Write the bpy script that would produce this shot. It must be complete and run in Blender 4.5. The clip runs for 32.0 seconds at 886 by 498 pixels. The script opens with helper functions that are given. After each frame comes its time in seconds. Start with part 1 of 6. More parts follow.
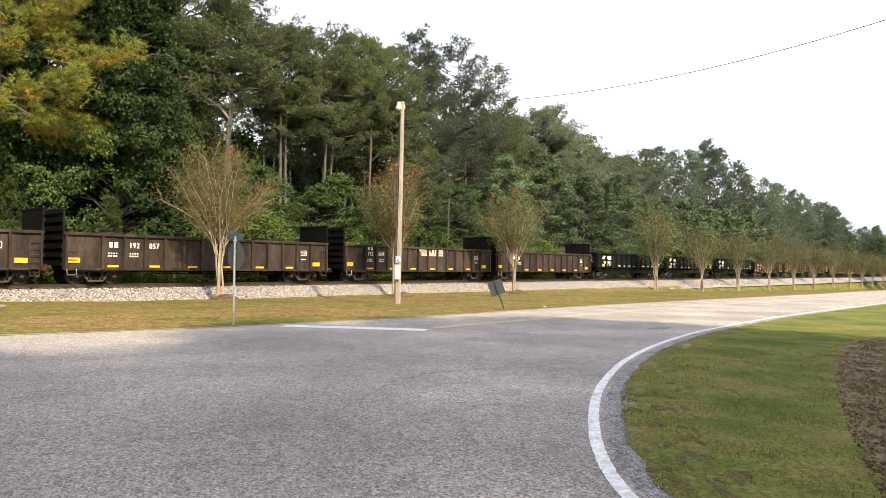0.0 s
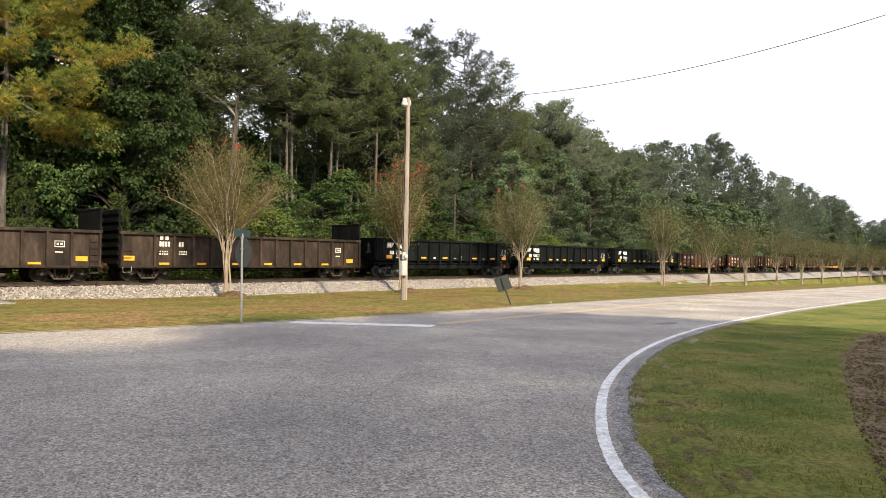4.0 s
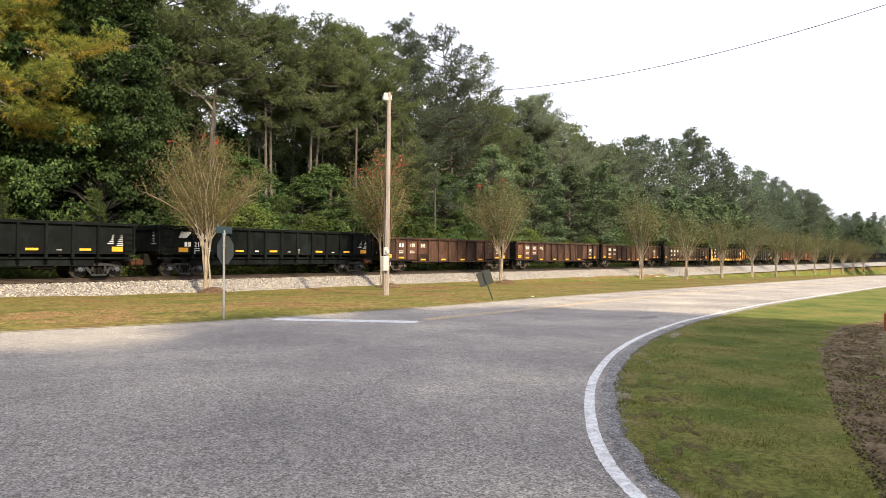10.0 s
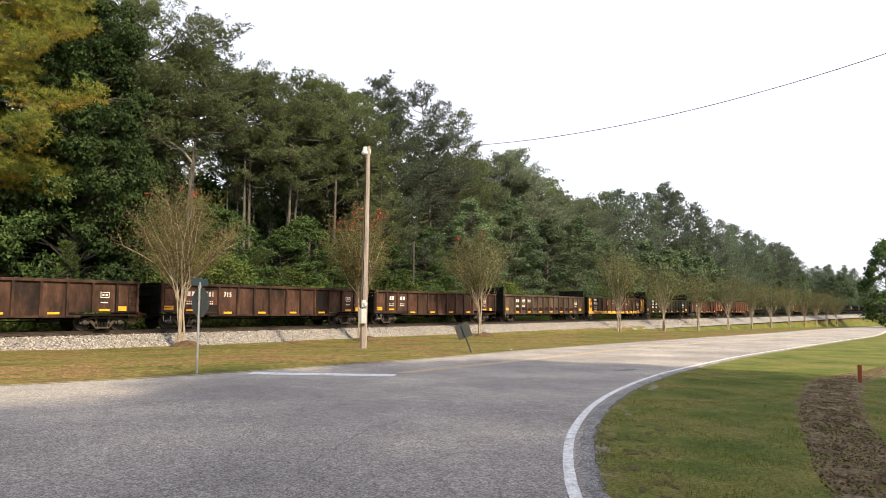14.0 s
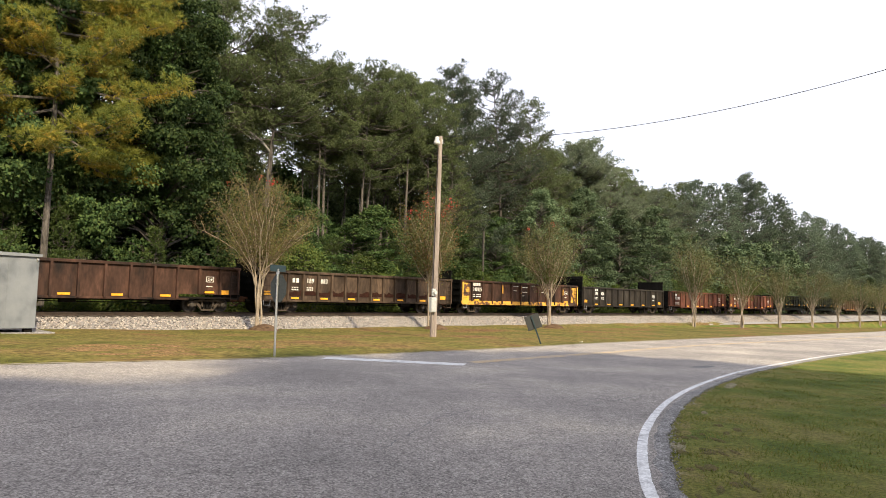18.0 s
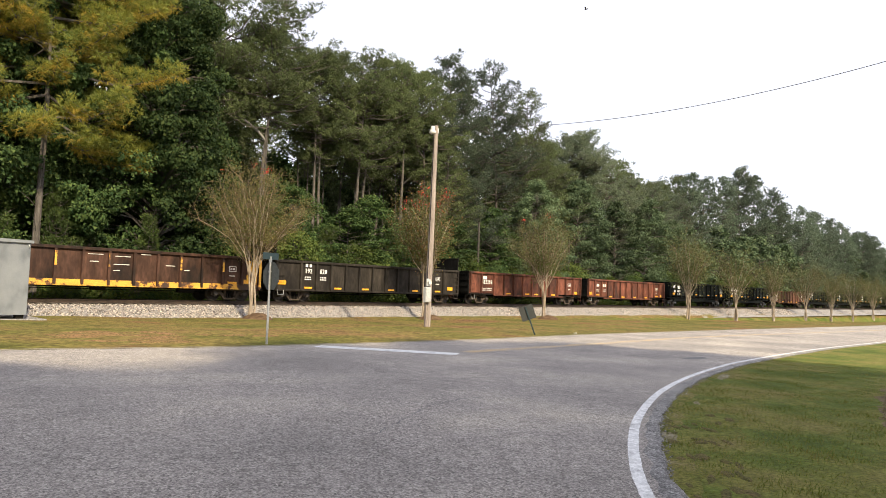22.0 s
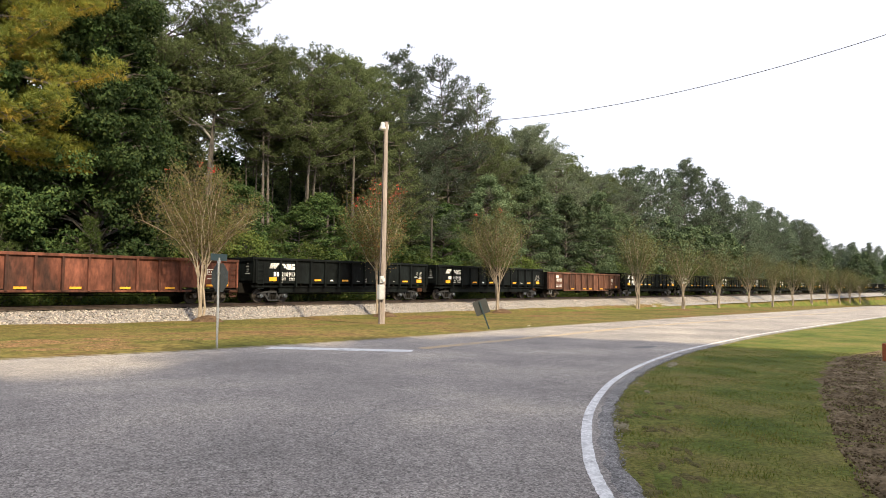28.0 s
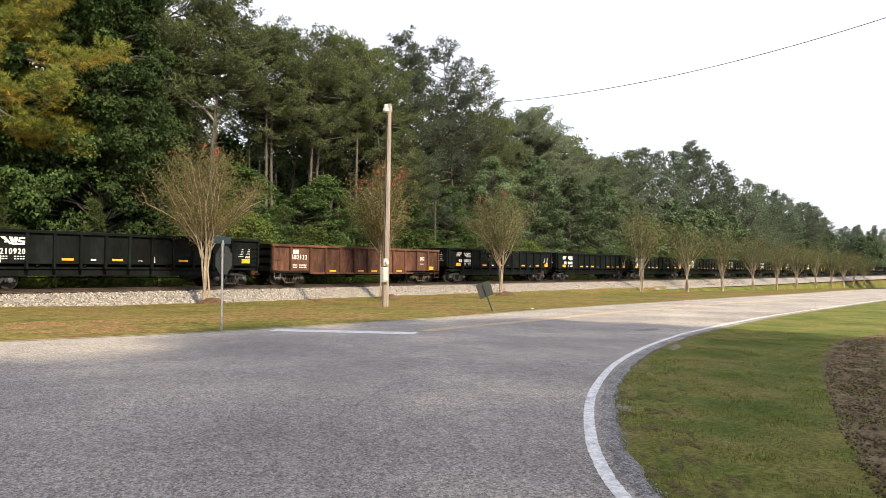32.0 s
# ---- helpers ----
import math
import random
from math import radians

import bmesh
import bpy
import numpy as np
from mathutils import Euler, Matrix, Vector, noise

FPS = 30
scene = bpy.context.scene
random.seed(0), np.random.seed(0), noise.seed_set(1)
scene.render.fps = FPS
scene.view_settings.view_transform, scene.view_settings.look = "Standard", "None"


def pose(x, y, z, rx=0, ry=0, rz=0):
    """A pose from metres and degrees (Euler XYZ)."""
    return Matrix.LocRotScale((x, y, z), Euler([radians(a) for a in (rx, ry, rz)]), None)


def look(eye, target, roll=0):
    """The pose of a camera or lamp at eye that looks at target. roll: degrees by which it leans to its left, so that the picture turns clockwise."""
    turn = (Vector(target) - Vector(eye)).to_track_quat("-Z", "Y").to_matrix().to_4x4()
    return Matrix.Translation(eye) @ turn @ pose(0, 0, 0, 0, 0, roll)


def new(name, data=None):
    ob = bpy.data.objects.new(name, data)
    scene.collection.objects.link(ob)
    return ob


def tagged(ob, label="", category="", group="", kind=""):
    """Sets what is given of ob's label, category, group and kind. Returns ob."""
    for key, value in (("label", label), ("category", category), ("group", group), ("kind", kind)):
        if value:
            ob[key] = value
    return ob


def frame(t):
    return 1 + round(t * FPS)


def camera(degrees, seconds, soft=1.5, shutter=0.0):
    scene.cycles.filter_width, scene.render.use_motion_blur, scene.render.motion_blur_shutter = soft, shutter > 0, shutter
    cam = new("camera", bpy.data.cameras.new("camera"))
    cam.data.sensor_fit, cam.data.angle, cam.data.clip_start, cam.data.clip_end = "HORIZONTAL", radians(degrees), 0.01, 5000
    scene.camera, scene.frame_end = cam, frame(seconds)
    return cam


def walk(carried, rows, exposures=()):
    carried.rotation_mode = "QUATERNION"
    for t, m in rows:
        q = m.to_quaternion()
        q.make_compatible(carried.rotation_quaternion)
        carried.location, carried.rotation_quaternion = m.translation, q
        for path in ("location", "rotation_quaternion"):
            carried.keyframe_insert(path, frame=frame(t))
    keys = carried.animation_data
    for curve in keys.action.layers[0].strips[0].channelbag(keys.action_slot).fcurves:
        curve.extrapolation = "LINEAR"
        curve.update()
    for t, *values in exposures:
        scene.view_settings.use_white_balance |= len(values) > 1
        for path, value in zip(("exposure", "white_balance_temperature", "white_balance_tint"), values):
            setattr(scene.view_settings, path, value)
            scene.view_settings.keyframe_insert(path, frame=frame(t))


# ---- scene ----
cam = camera(66.5, 32.0, soft=0.9)
EYE = 1.5
# t, offset from the stand, yaw, pitch, roll of a camera held by hand at one spot
ROWS = [
    (0, 0.079, -0.052, -0.038, -48.145, 1.543, 0.688),
    (0.5, 0.079, -0.047, -0.027, -48.110, 1.381, 0.620),
    (1, 0.059, -0.056, -0.026, -48.102, 1.439, 0.815),
    (1.5, 0.074, -0.053, -0.030, -47.966, 1.311, 0.855),
    (2, 0.068, -0.060, -0.027, -47.798, 1.059, 0.701),
    (2.5, 0.094, -0.042, -0.037, -47.660, 0.772, 0.733),
    (3, 0.085, -0.046, -0.035, -47.637, 0.785, 0.702),
    (3.5, 0.056, -0.056, -0.025, -47.573, 0.953, 0.532),
    (5.5, 0.053, -0.075, -0.025, -47.874, 1.438, 0.350),
    (6, 0.113, -0.037, -0.045, -47.928, 0.963, 0.519),
    (6.5, 0.062, -0.051, -0.033, -47.842, 0.619, 0.528),
    (7, 0.080, -0.037, -0.035, -47.628, 0.320, 0.582),
    (7.5, 0.092, -0.039, -0.041, -47.780, 0.150, 0.563),
    (8, 0.087, -0.047, -0.029, -48.147, -0.445, 0.605),
    (8.5, 0.024, -0.054, -0.025, -48.143, -0.666, 1.511),
    (9, 0.075, -0.017, 0.004, -49.293, -0.396, -0.124),
    (9.5, 0.002, 0.015, 0.033, -50.889, 0.223, 0.804),
    (10, -0.039, -0.000, 0.027, -49.366, 0.668, 0.168),
    (10.5, 0.025, 0.015, 0.008, -50.179, 1.365, -0.167),
    (11, -0.001, 0.004, 0.015, -50.954, 1.633, 0.338),
    (11.5, 0.001, 0.002, 0.014, -50.619, 1.796, 0.303),
    (12, 0.002, -0.015, 0.007, -50.478, 1.319, -0.625),
    (12.5, -0.071, -0.026, 0.044, -50.029, 2.831, -0.931),
    (13, -0.012, -0.009, 0.018, -50.759, 5.065, -0.263),
    (13.5, -0.045, -0.027, 0.015, -51.339, 5.246, 0.206),
    (15.5, -0.033, -0.008, 0.016, -48.780, 4.002, -0.033),
    (16, -0.032, 0.005, 0.022, -47.604, 3.735, 0.475),
    (16.5, -0.051, -0.003, 0.007, -46.814, 3.983, 0.844),
    (17, -0.018, 0.009, -0.005, -46.671, 3.455, 0.930),
    (17.5, -0.031, 0.003, 0.001, -46.384, 3.566, 1.048),
    (18, -0.125, -0.015, 0.033, -45.289, 4.160, 1.424),
    (18.5, -0.100, -0.013, 0.017, -44.404, 5.043, 1.450),
    (19, -0.088, -0.021, 0.004, -44.172, 5.359, 1.521),
    (19.5, -0.095, -0.020, 0.003, -43.892, 5.225, 1.707),
    (20, -0.075, -0.013, 0.001, -44.100, 5.146, 1.527),
    (20.5, -0.070, -0.002, 0.014, -44.424, 4.829, 1.718),
    (21, -0.056, 0.001, -0.006, -44.554, 4.148, 1.838),
    (21.5, -0.011, 0.029, -0.009, -44.521, 3.426, 1.471),
    (22, -0.020, 0.020, -0.017, -45.672, 3.424, 1.892),
    (22.5, -0.018, 0.018, -0.005, -46.273, 3.424, 1.746),
    (23, -0.042, 0.005, 0.004, -46.527, 3.494, 1.719),
    (23.5, -0.051, -0.009, 0.011, -46.640, 3.543, 1.320),
    (24, -0.013, 0.012, -0.004, -46.534, 3.553, 0.939),
    (24.5, -0.052, -0.004, -0.001, -47.800, 3.690, 0.741),
    (25, -0.030, 0.003, 0.007, -48.795, 3.746, 0.375),
    (25.5, 0.006, 0.006, 0.008, -49.321, 3.415, 0.657),
    (27.5, 0.015, 0.021, 0.003, -48.968, 3.237, 0.199),
    (28, 0.027, 0.028, 0.002, -49.630, 3.149, 0.342),
    (28.5, -0.018, 0.001, 0.019, -49.807, 3.009, 0.509),
    (29, -0.029, -0.007, 0.019, -49.364, 2.930, 0.254),
    (29.5, -0.022, 0.005, 0.026, -49.083, 2.926, 0.450),
    (30, -0.011, 0.017, 0.016, -48.717, 3.081, 0.693),
    (30.5, -0.027, 0.003, 0.014, -48.716, 2.978, 0.552),
    (31, -0.010, 0.027, 0.005, -48.605, 3.010, 0.654),
    (31.5, 0.010, 0.027, -0.004, -49.084, 2.731, 0.218),
    (32, 0.034, 0.028, 0.004, -49.330, 1.675, 0.377),
]


def facing(dx, dy, dz, yaw, pitch, roll):
    y, p = radians(yaw), radians(pitch)
    eye = Vector((dx, dy, EYE + dz))
    ahead = Vector((-math.sin(y) * math.cos(p), math.cos(y) * math.cos(p), math.sin(p)))
    return look(eye, eye + 10 * ahead, roll)


walk(cam, [(t, facing(*a)) for t, *a in ROWS], exposures=[(0.0, 0.5), (2.0, 0.3), (3.5, 0.23), (6.0, 0.32), (9.0, 0.38), (11.0, 0.33), (13.0, 0.2), (16.0, 0.14), (19.0, 0.14), (21.0, 0.19), (23.0, 0.21), (25.0, 0.22), (28.0, 0.19), (32.0, 0.23)])

# ---- sky and sun ----
SUN_FROM = Vector((-0.28, -1.0, 0.77)).normalized()
world = bpy.data.worlds.new("world")
scene.world = world
world.use_nodes = True
nt = world.node_tree
nt.nodes.clear()
sky = nt.nodes.new("ShaderNodeTexSky")
sky.sky_type, sky.sun_disc = "NISHITA", False
sky.sun_elevation = math.asin(SUN_FROM.z)
sky.sun_rotation = math.atan2(SUN_FROM.x, SUN_FROM.y)
sky.dust_density, sky.air_density = 2.5, 1.0
veil = nt.nodes.new("ShaderNodeMix")
veil.data_type = "RGBA"
veil.inputs[0].default_value = 0.72
veil.inputs[7].default_value = (10.6, 10.6, 11.7, 1)
back = nt.nodes.new("ShaderNodeBackground")
back.inputs[1].default_value = 0.121
out = nt.nodes.new("ShaderNodeOutputWorld")
nt.links.new(sky.outputs[0], veil.inputs[6])
nt.links.new(veil.outputs[2], back.inputs[0])
nt.links.new(back.outputs[0], out.inputs[0])

sun_data = bpy.data.lights.new("sun", "SUN")
sun_data.energy, sun_data.angle, sun_data.color = 6.1, radians(1.6), (1.0, 0.84, 0.57)
sun = new("sun", sun_data)
sun.matrix_world = look(SUN_FROM * 60, (0, 0, 0))


# ---- materials ----
def shade(name, stops, scale=3.0, rough=0.85, metal=0.0, bump=0.25, fine=40.0, stretch=(1, 1, 1), coords="Object",
          grain=0.25, leafy=0.0, island=0.0, rand=0.0, detail=6.0, spec=0.5, bump_dist=0.02, mid=None, chips=()):
    """A two-scale noise material: stops are (position, colour)."""
    m = bpy.data.materials.new(name)
    m.use_nodes = True
    t = m.node_tree
    bsdf = t.nodes["Principled BSDF"]
    if coords == "Object":
        where = t.nodes.new("ShaderNodeTexCoord").outputs["Object"]
    else:
        where = t.nodes.new("ShaderNodeNewGeometry").outputs["Position"]
    mp = t.nodes.new("ShaderNodeMapping")
    mp.inputs["Scale"].default_value = stretch
    t.links.new(where, mp.inputs[0])
    place = mp.outputs[0]
    info = t.nodes.new("ShaderNodeObjectInfo")
    if rand:
        sh = t.nodes.new("ShaderNodeVectorMath")
        sh.operation = "SCALE"
        sh.inputs[0].default_value = (37, 19, 11)
        t.links.new(info.outputs["Random"], sh.inputs[3])
        ad = t.nodes.new("ShaderNodeVectorMath")
        t.links.new(place, ad.inputs[0])
        t.links.new(sh.outputs[0], ad.inputs[1])
        place = ad.outputs[0]
    n1 = t.nodes.new("ShaderNodeTexNoise")
    n1.inputs["Scale"].default_value, n1.inputs["Detail"].default_value = scale, detail
    n1.inputs["Roughness"].default_value = 0.6
    n2 = t.nodes.new("ShaderNodeTexNoise")
    n2.inputs["Scale"].default_value, n2.inputs["Detail"].default_value = fine, 4.0
    t.links.new(place, n1.inputs[0])
    t.links.new(place, n2.inputs[0])
    ramp = t.nodes.new("ShaderNodeValToRGB")
    while len(ramp.color_ramp.elements) < len(stops):
        ramp.color_ramp.elements.new(0.5)
    for el, (p, c) in zip(ramp.color_ramp.elements, stops):
        el.position, el.color = p, (*c, 1)
    fac = n1.outputs[0]
    if island:
        geo = t.nodes.new("ShaderNodeNewGeometry")
        mx = t.nodes.new("ShaderNodeMix")
        mx.inputs[0].default_value = island
        t.links.new(fac, mx.inputs[2])
        t.links.new(geo.outputs["Random Per Island"], mx.inputs[3])
        fac = mx.outputs[0]
    t.links.new(fac, ramp.inputs[0])
    mul = t.nodes.new("ShaderNodeMix")
    mul.data_type, mul.blend_type = "RGBA", "MULTIPLY"
    mul.inputs[0].default_value = 1.0
    gr = t.nodes.new("ShaderNodeMapRange")
    gr.inputs[1].default_value, gr.inputs[2].default_value = 0.3, 0.7
    gr.inputs[3].default_value, gr.inputs[4].default_value = 1 - grain, 1 + grain
    t.links.new(n2.outputs[0], gr.inputs[0])
    t.links.new(ramp.outputs[0], mul.inputs[6])
    t.links.new(gr.outputs[0], mul.inputs[7])
    colour = mul.outputs[2]
    if mid:
        # a middle scale of sharp-edged speckle
        n3 = t.nodes.new("ShaderNodeTexNoise")
        n3.inputs["Scale"].default_value, n3.inputs["Detail"].default_value = mid[0], 2.0
        t.links.new(place, n3.inputs[0])
        mr = t.nodes.new("ShaderNodeMapRange")
        mr.inputs[1].default_value, mr.inputs[2].default_value = 0.42, 0.58
        mr.inputs[3].default_value, mr.inputs[4].default_value = 1 - mid[1], 1 + mid[1]
        t.links.new(n3.outputs[0], mr.inputs[0])
        m2 = t.nodes.new("ShaderNodeMix")
        m2.data_type, m2.blend_type = "RGBA", "MULTIPLY"
        m2.inputs[0].default_value = 1.0
        t.links.new(colour, m2.inputs[6])
        t.links.new(mr.outputs[0], m2.inputs[7])
        colour = m2.outputs[2]
    for size, amount in chips:
        # separate stones, each of its own tone
        vo = t.nodes.new("ShaderNodeTexVoronoi")
        vo.inputs["Scale"].default_value = size
        t.links.new(place, vo.inputs["Vector"])
        cr = t.nodes.new("ShaderNodeMapRange")
        cr.inputs[3].default_value, cr.inputs[4].default_value = 1 - amount, 1 + amount
        t.links.new(vo.outputs["Color"], cr.inputs[0])
        m3 = t.nodes.new("ShaderNodeMix")
        m3.data_type, m3.blend_type = "RGBA", "MULTIPLY"
        m3.inputs[0].default_value = 1.0
        t.links.new(colour, m3.inputs[6])
        t.links.new(cr.outputs[0], m3.inputs[7])
        colour = m3.outputs[2]
    if rand:
        hv = t.nodes.new("ShaderNodeHueSaturation")
        vr = t.nodes.new("ShaderNodeMapRange")
        vr.inputs[3].default_value, vr.inputs[4].default_value = 1 - rand, 1 + rand
        t.links.new(info.outputs["Random"], vr.inputs[0])
        t.links.new(vr.outputs[0], hv.inputs["Value"])
        t.links.new(colour, hv.inputs["Color"])
        colour = hv.outputs[0]
    t.links.new(colour, bsdf.inputs["Base Color"])
    bsdf.inputs["Roughness"].default_value, bsdf.inputs["Metallic"].default_value = rough, metal
    bsdf.inputs["Specular IOR Level"].default_value = spec
    if bump:
        b = t.nodes.new("ShaderNodeBump")
        b.inputs["Strength"].default_value, b.inputs["Distance"].default_value = bump, bump_dist
        t.links.new(n2.outputs[0], b.inputs["Height"])
        t.links.new(b.outputs[0], bsdf.inputs["Normal"])
    if leafy:
        tr = t.nodes.new("ShaderNodeBsdfTranslucent")
        t.links.new(colour, tr.inputs[0])
        ms = t.nodes.new("ShaderNodeMixShader")
        ms.inputs[0].default_value = leafy
        o = t.nodes["Material Output"]
        t.links.new(bsdf.outputs[0], ms.inputs[1])
        t.links.new(tr.outputs[0], ms.inputs[2])
        t.links.new(ms.outputs[0], o.inputs[0])
    return m


def plain(name, c, rough=0.6, metal=0.0, var=0.12, scale=5.0):
    return shade(name, [(0.3, tuple(v * (1 - var) for v in c)), (0.7, tuple(min(1, v * (1 + var)) for v in c))], scale, rough, metal, 0.1)


ASPHALT = shade("asphalt", [(0.28, (0.217, 0.2, 0.188)), (0.5, (0.316, 0.288, 0.265)), (0.74, (0.455, 0.41, 0.354))], 0.3, 0.9, bump=1.0, fine=70, grain=0.4, coords="World", detail=11, mid=(5.0, 0.05), spec=0.3, chips=((54.0, 0.62), (24.0, 0.12)))
CRUMB = shade("crumbling_asphalt", [(0.3, (0.165, 0.16, 0.158)), (0.5, (0.24, 0.232, 0.228)), (0.72, (0.33, 0.315, 0.295))], 2.0, 0.95, bump=1.0, fine=60, grain=0.6, coords="World", detail=10, spec=0.2, chips=((50.0, 0.5), (22.0, 0.35)))
GRIT = shade("asphalt_grit", [(0.2, (0.15, 0.145, 0.14)), (0.6, (0.25, 0.24, 0.23)), (0.9, (0.38, 0.36, 0.34))], 3.0, 0.95, bump=0.2, coords="World", island=0.9)
TAR = shade("dark_tar", [(0.3, (0.11, 0.108, 0.106)), (0.7, (0.175, 0.17, 0.165))], 3.0, 0.8, bump=0.4, fine=40, coords="World")
GRASS = shade("turf", [(0.3, (0.052, 0.078, 0.015)), (0.44, (0.092, 0.116, 0.023)), (0.56, (0.145, 0.14, 0.037)), (0.7, (0.175, 0.146, 0.055))], 0.55, 0.95, bump=0.9, fine=22, grain=0.4, coords="World", detail=11, mid=(6.0, 0.1), spec=0.1)
DRY_TURF = shade("dry_turf", [(0.3, (0.07, 0.077, 0.018)), (0.43, (0.117, 0.107, 0.029)), (0.54, (0.157, 0.122, 0.041)), (0.65, (0.165, 0.095, 0.046)), (0.78, (0.1, 0.057, 0.033))], 0.22, 0.95, bump=1.0, fine=7, grain=0.5, coords="World", detail=14, bump_dist=0.05, spec=0.1, mid=(2.2, 0.14))
BLADE = shade("grass_blades", [(0.22, (0.075, 0.115, 0.018)), (0.47, (0.15, 0.178, 0.032)), (0.62, (0.225, 0.215, 0.054)), (0.8, (0.29, 0.22, 0.09))], 0.7, 0.9, bump=0, coords="World", leafy=0.55, island=0.45, spec=0.2)
GRAVEL = shade("ballast_stone", [(0.25, (0.13, 0.122, 0.122)), (0.5, (0.25, 0.238, 0.232)), (0.75, (0.42, 0.4, 0.385))], 8.0, 0.95, bump=1.0, fine=24, grain=0.45, coords="World", bump_dist=0.06)
STONE = shade("loose_stone", [(0.1, (0.085, 0.074, 0.067)), (0.5, (0.285, 0.25, 0.225)), (0.9, (0.59, 0.525, 0.465))], 3.0, 0.95, bump=0.2, coords="World", island=0.9)
DIRT = shade("earth", [(0.3, (0.075, 0.055, 0.03)), (0.55, (0.16, 0.12, 0.072)), (0.75, (0.25, 0.195, 0.125))], 3.5, 1.0, bump=0.6, fine=18, grain=0.4, coords="World", bump_dist=0.03, detail=10, spec=0.1)
WORN = shade("worn_turf", [(0.3, (0.085, 0.1, 0.02)), (0.45, (0.13, 0.128, 0.03)), (0.6, (0.17, 0.145, 0.055)), (0.75, (0.24, 0.21, 0.135))], 2.6, 0.95, bump=0.9, fine=26, grain=0.45, coords="World", detail=11, spec=0.1)
RED_SOIL = shade("thin_turf_on_red_soil", [(0.3, (0.11, 0.09, 0.03)), (0.5, (0.175, 0.115, 0.052)), (0.7, (0.215, 0.12, 0.065))], 4.0, 1.0, bump=0.8, fine=16, grain=0.5, coords="World", detail=12, spec=0.1)
THIN_TURF = shade("thin_brown_turf", [(0.3, (0.07, 0.072, 0.022)), (0.5, (0.105, 0.092, 0.036)), (0.7, (0.14, 0.105, 0.052))], 9.0, 1.0, bump=0.8, fine=40, grain=0.5, coords="World", detail=12, spec=0.1)
WORN_SAND = shade("worn_sandy_soil", [(0.3, (0.13, 0.115, 0.06)), (0.5, (0.21, 0.185, 0.12)), (0.7, (0.29, 0.26, 0.19))], 5.0, 1.0, bump=0.6, fine=30, grain=0.4, coords="World", detail=10, spec=0.1)
SAND = shade("sandy_verge", [(0.3, (0.17, 0.15, 0.115)), (0.6, (0.3, 0.265, 0.205)), (0.8, (0.19, 0.165, 0.1))], 1.6, 1.0, bump=0.6, fine=30, coords="World")
WHITE_LINE = shade("worn_white_paint", [(0.3, (0.3, 0.295, 0.29)), (0.42, (0.62, 0.62, 0.62)), (0.7, (0.76, 0.76, 0.75))], 5.0, 0.8, bump=0.4, fine=45, grain=0.2, coords="World", detail=10, mid=(14.0, 0.12))
YELLOW_LINE = shade("worn_yellow_paint", [(0.36, (0.33, 0.29, 0.25)), (0.5, (0.4, 0.32, 0.225)), (0.68, (0.49, 0.35, 0.2))], 2.5, 0.85, bump=0.4, fine=45, coords="World", detail=12, chips=((40.0, 0.35),))
BARK = shade("pine_bark", [(0.3, (0.05, 0.044, 0.039)), (0.55, (0.1, 0.088, 0.078)), (0.8, (0.17, 0.152, 0.138))], 2.2, 0.95, bump=1.0, fine=9, stretch=(2.5, 2.5, 0.7), rand=0.15, bump_dist=0.06)
BARK_PALE = shade("smooth_pale_bark", [(0.3, (0.2, 0.16, 0.122)), (0.55, (0.33, 0.272, 0.21)), (0.8, (0.46, 0.395, 0.32))], 2.5, 0.85, bump=0.4, fine=14, stretch=(1, 1, 0.5))
TWIG = shade("fine_brown_twigs", [(0.3, (0.09, 0.063, 0.038)), (0.7, (0.19, 0.14, 0.082))], 2.0, 0.9, bump=0)
BARK_DEAD = shade("bleached_bark", [(0.3, (0.16, 0.15, 0.14)), (0.7, (0.32, 0.3, 0.28))], 2.0, 0.9, bump=0.5, fine=12)
BARK_GREY = shade("grey_bark", [(0.3, (0.035, 0.031, 0.027)), (0.7, (0.09, 0.08, 0.07))], 2.0, 0.95, bump=0.8, fine=10, rand=0.15)
NEEDLE = shade("pine_needles", [(0.15, (0.032, 0.05, 0.023)), (0.5, (0.11, 0.142, 0.06)), (0.9, (0.24, 0.27, 0.115))], 0.3, 0.75, bump=0, leafy=0.25, island=0.35, rand=0.2, coords="World", spec=0.2)
# the next two carry distance haze in their paler, bluer colour
NEEDLE_HAZED = shade("hazed_pine_needles", [(0.15, (0.055, 0.08, 0.05)), (0.5, (0.15, 0.185, 0.118)), (0.9, (0.28, 0.31, 0.205))], 0.3, 0.75, bump=0, leafy=0.25, island=0.35, rand=0.25, coords="World", spec=0.2)
NEEDLE_FAR_HAZED = shade("far_needles_hazed_blue", [(0.15, (0.042, 0.066, 0.044)), (0.5, (0.112, 0.148, 0.1)), (0.9, (0.21, 0.25, 0.175))], 0.3, 0.75, bump=0, leafy=0.25, island=0.35, rand=0.25, coords="World", spec=0.2)
NEEDLE_BLUE = shade("blue_green_needles", [(0.15, (0.024, 0.04, 0.027)), (0.5, (0.075, 0.1, 0.066)), (0.9, (0.175, 0.205, 0.135))], 0.3, 0.75, bump=0, leafy=0.25, island=0.35, rand=0.15, coords="World", spec=0.2)
NEEDLE_YELLOW = shade("yellowing_needles", [(0.22, (0.14, 0.15, 0.025)), (0.42, (0.27, 0.23, 0.034)), (0.6, (0.41, 0.29, 0.036)), (0.85, (0.52, 0.3, 0.038))], 0.5, 0.7, bump=0, leafy=0.35, island=0.25, coords="World")
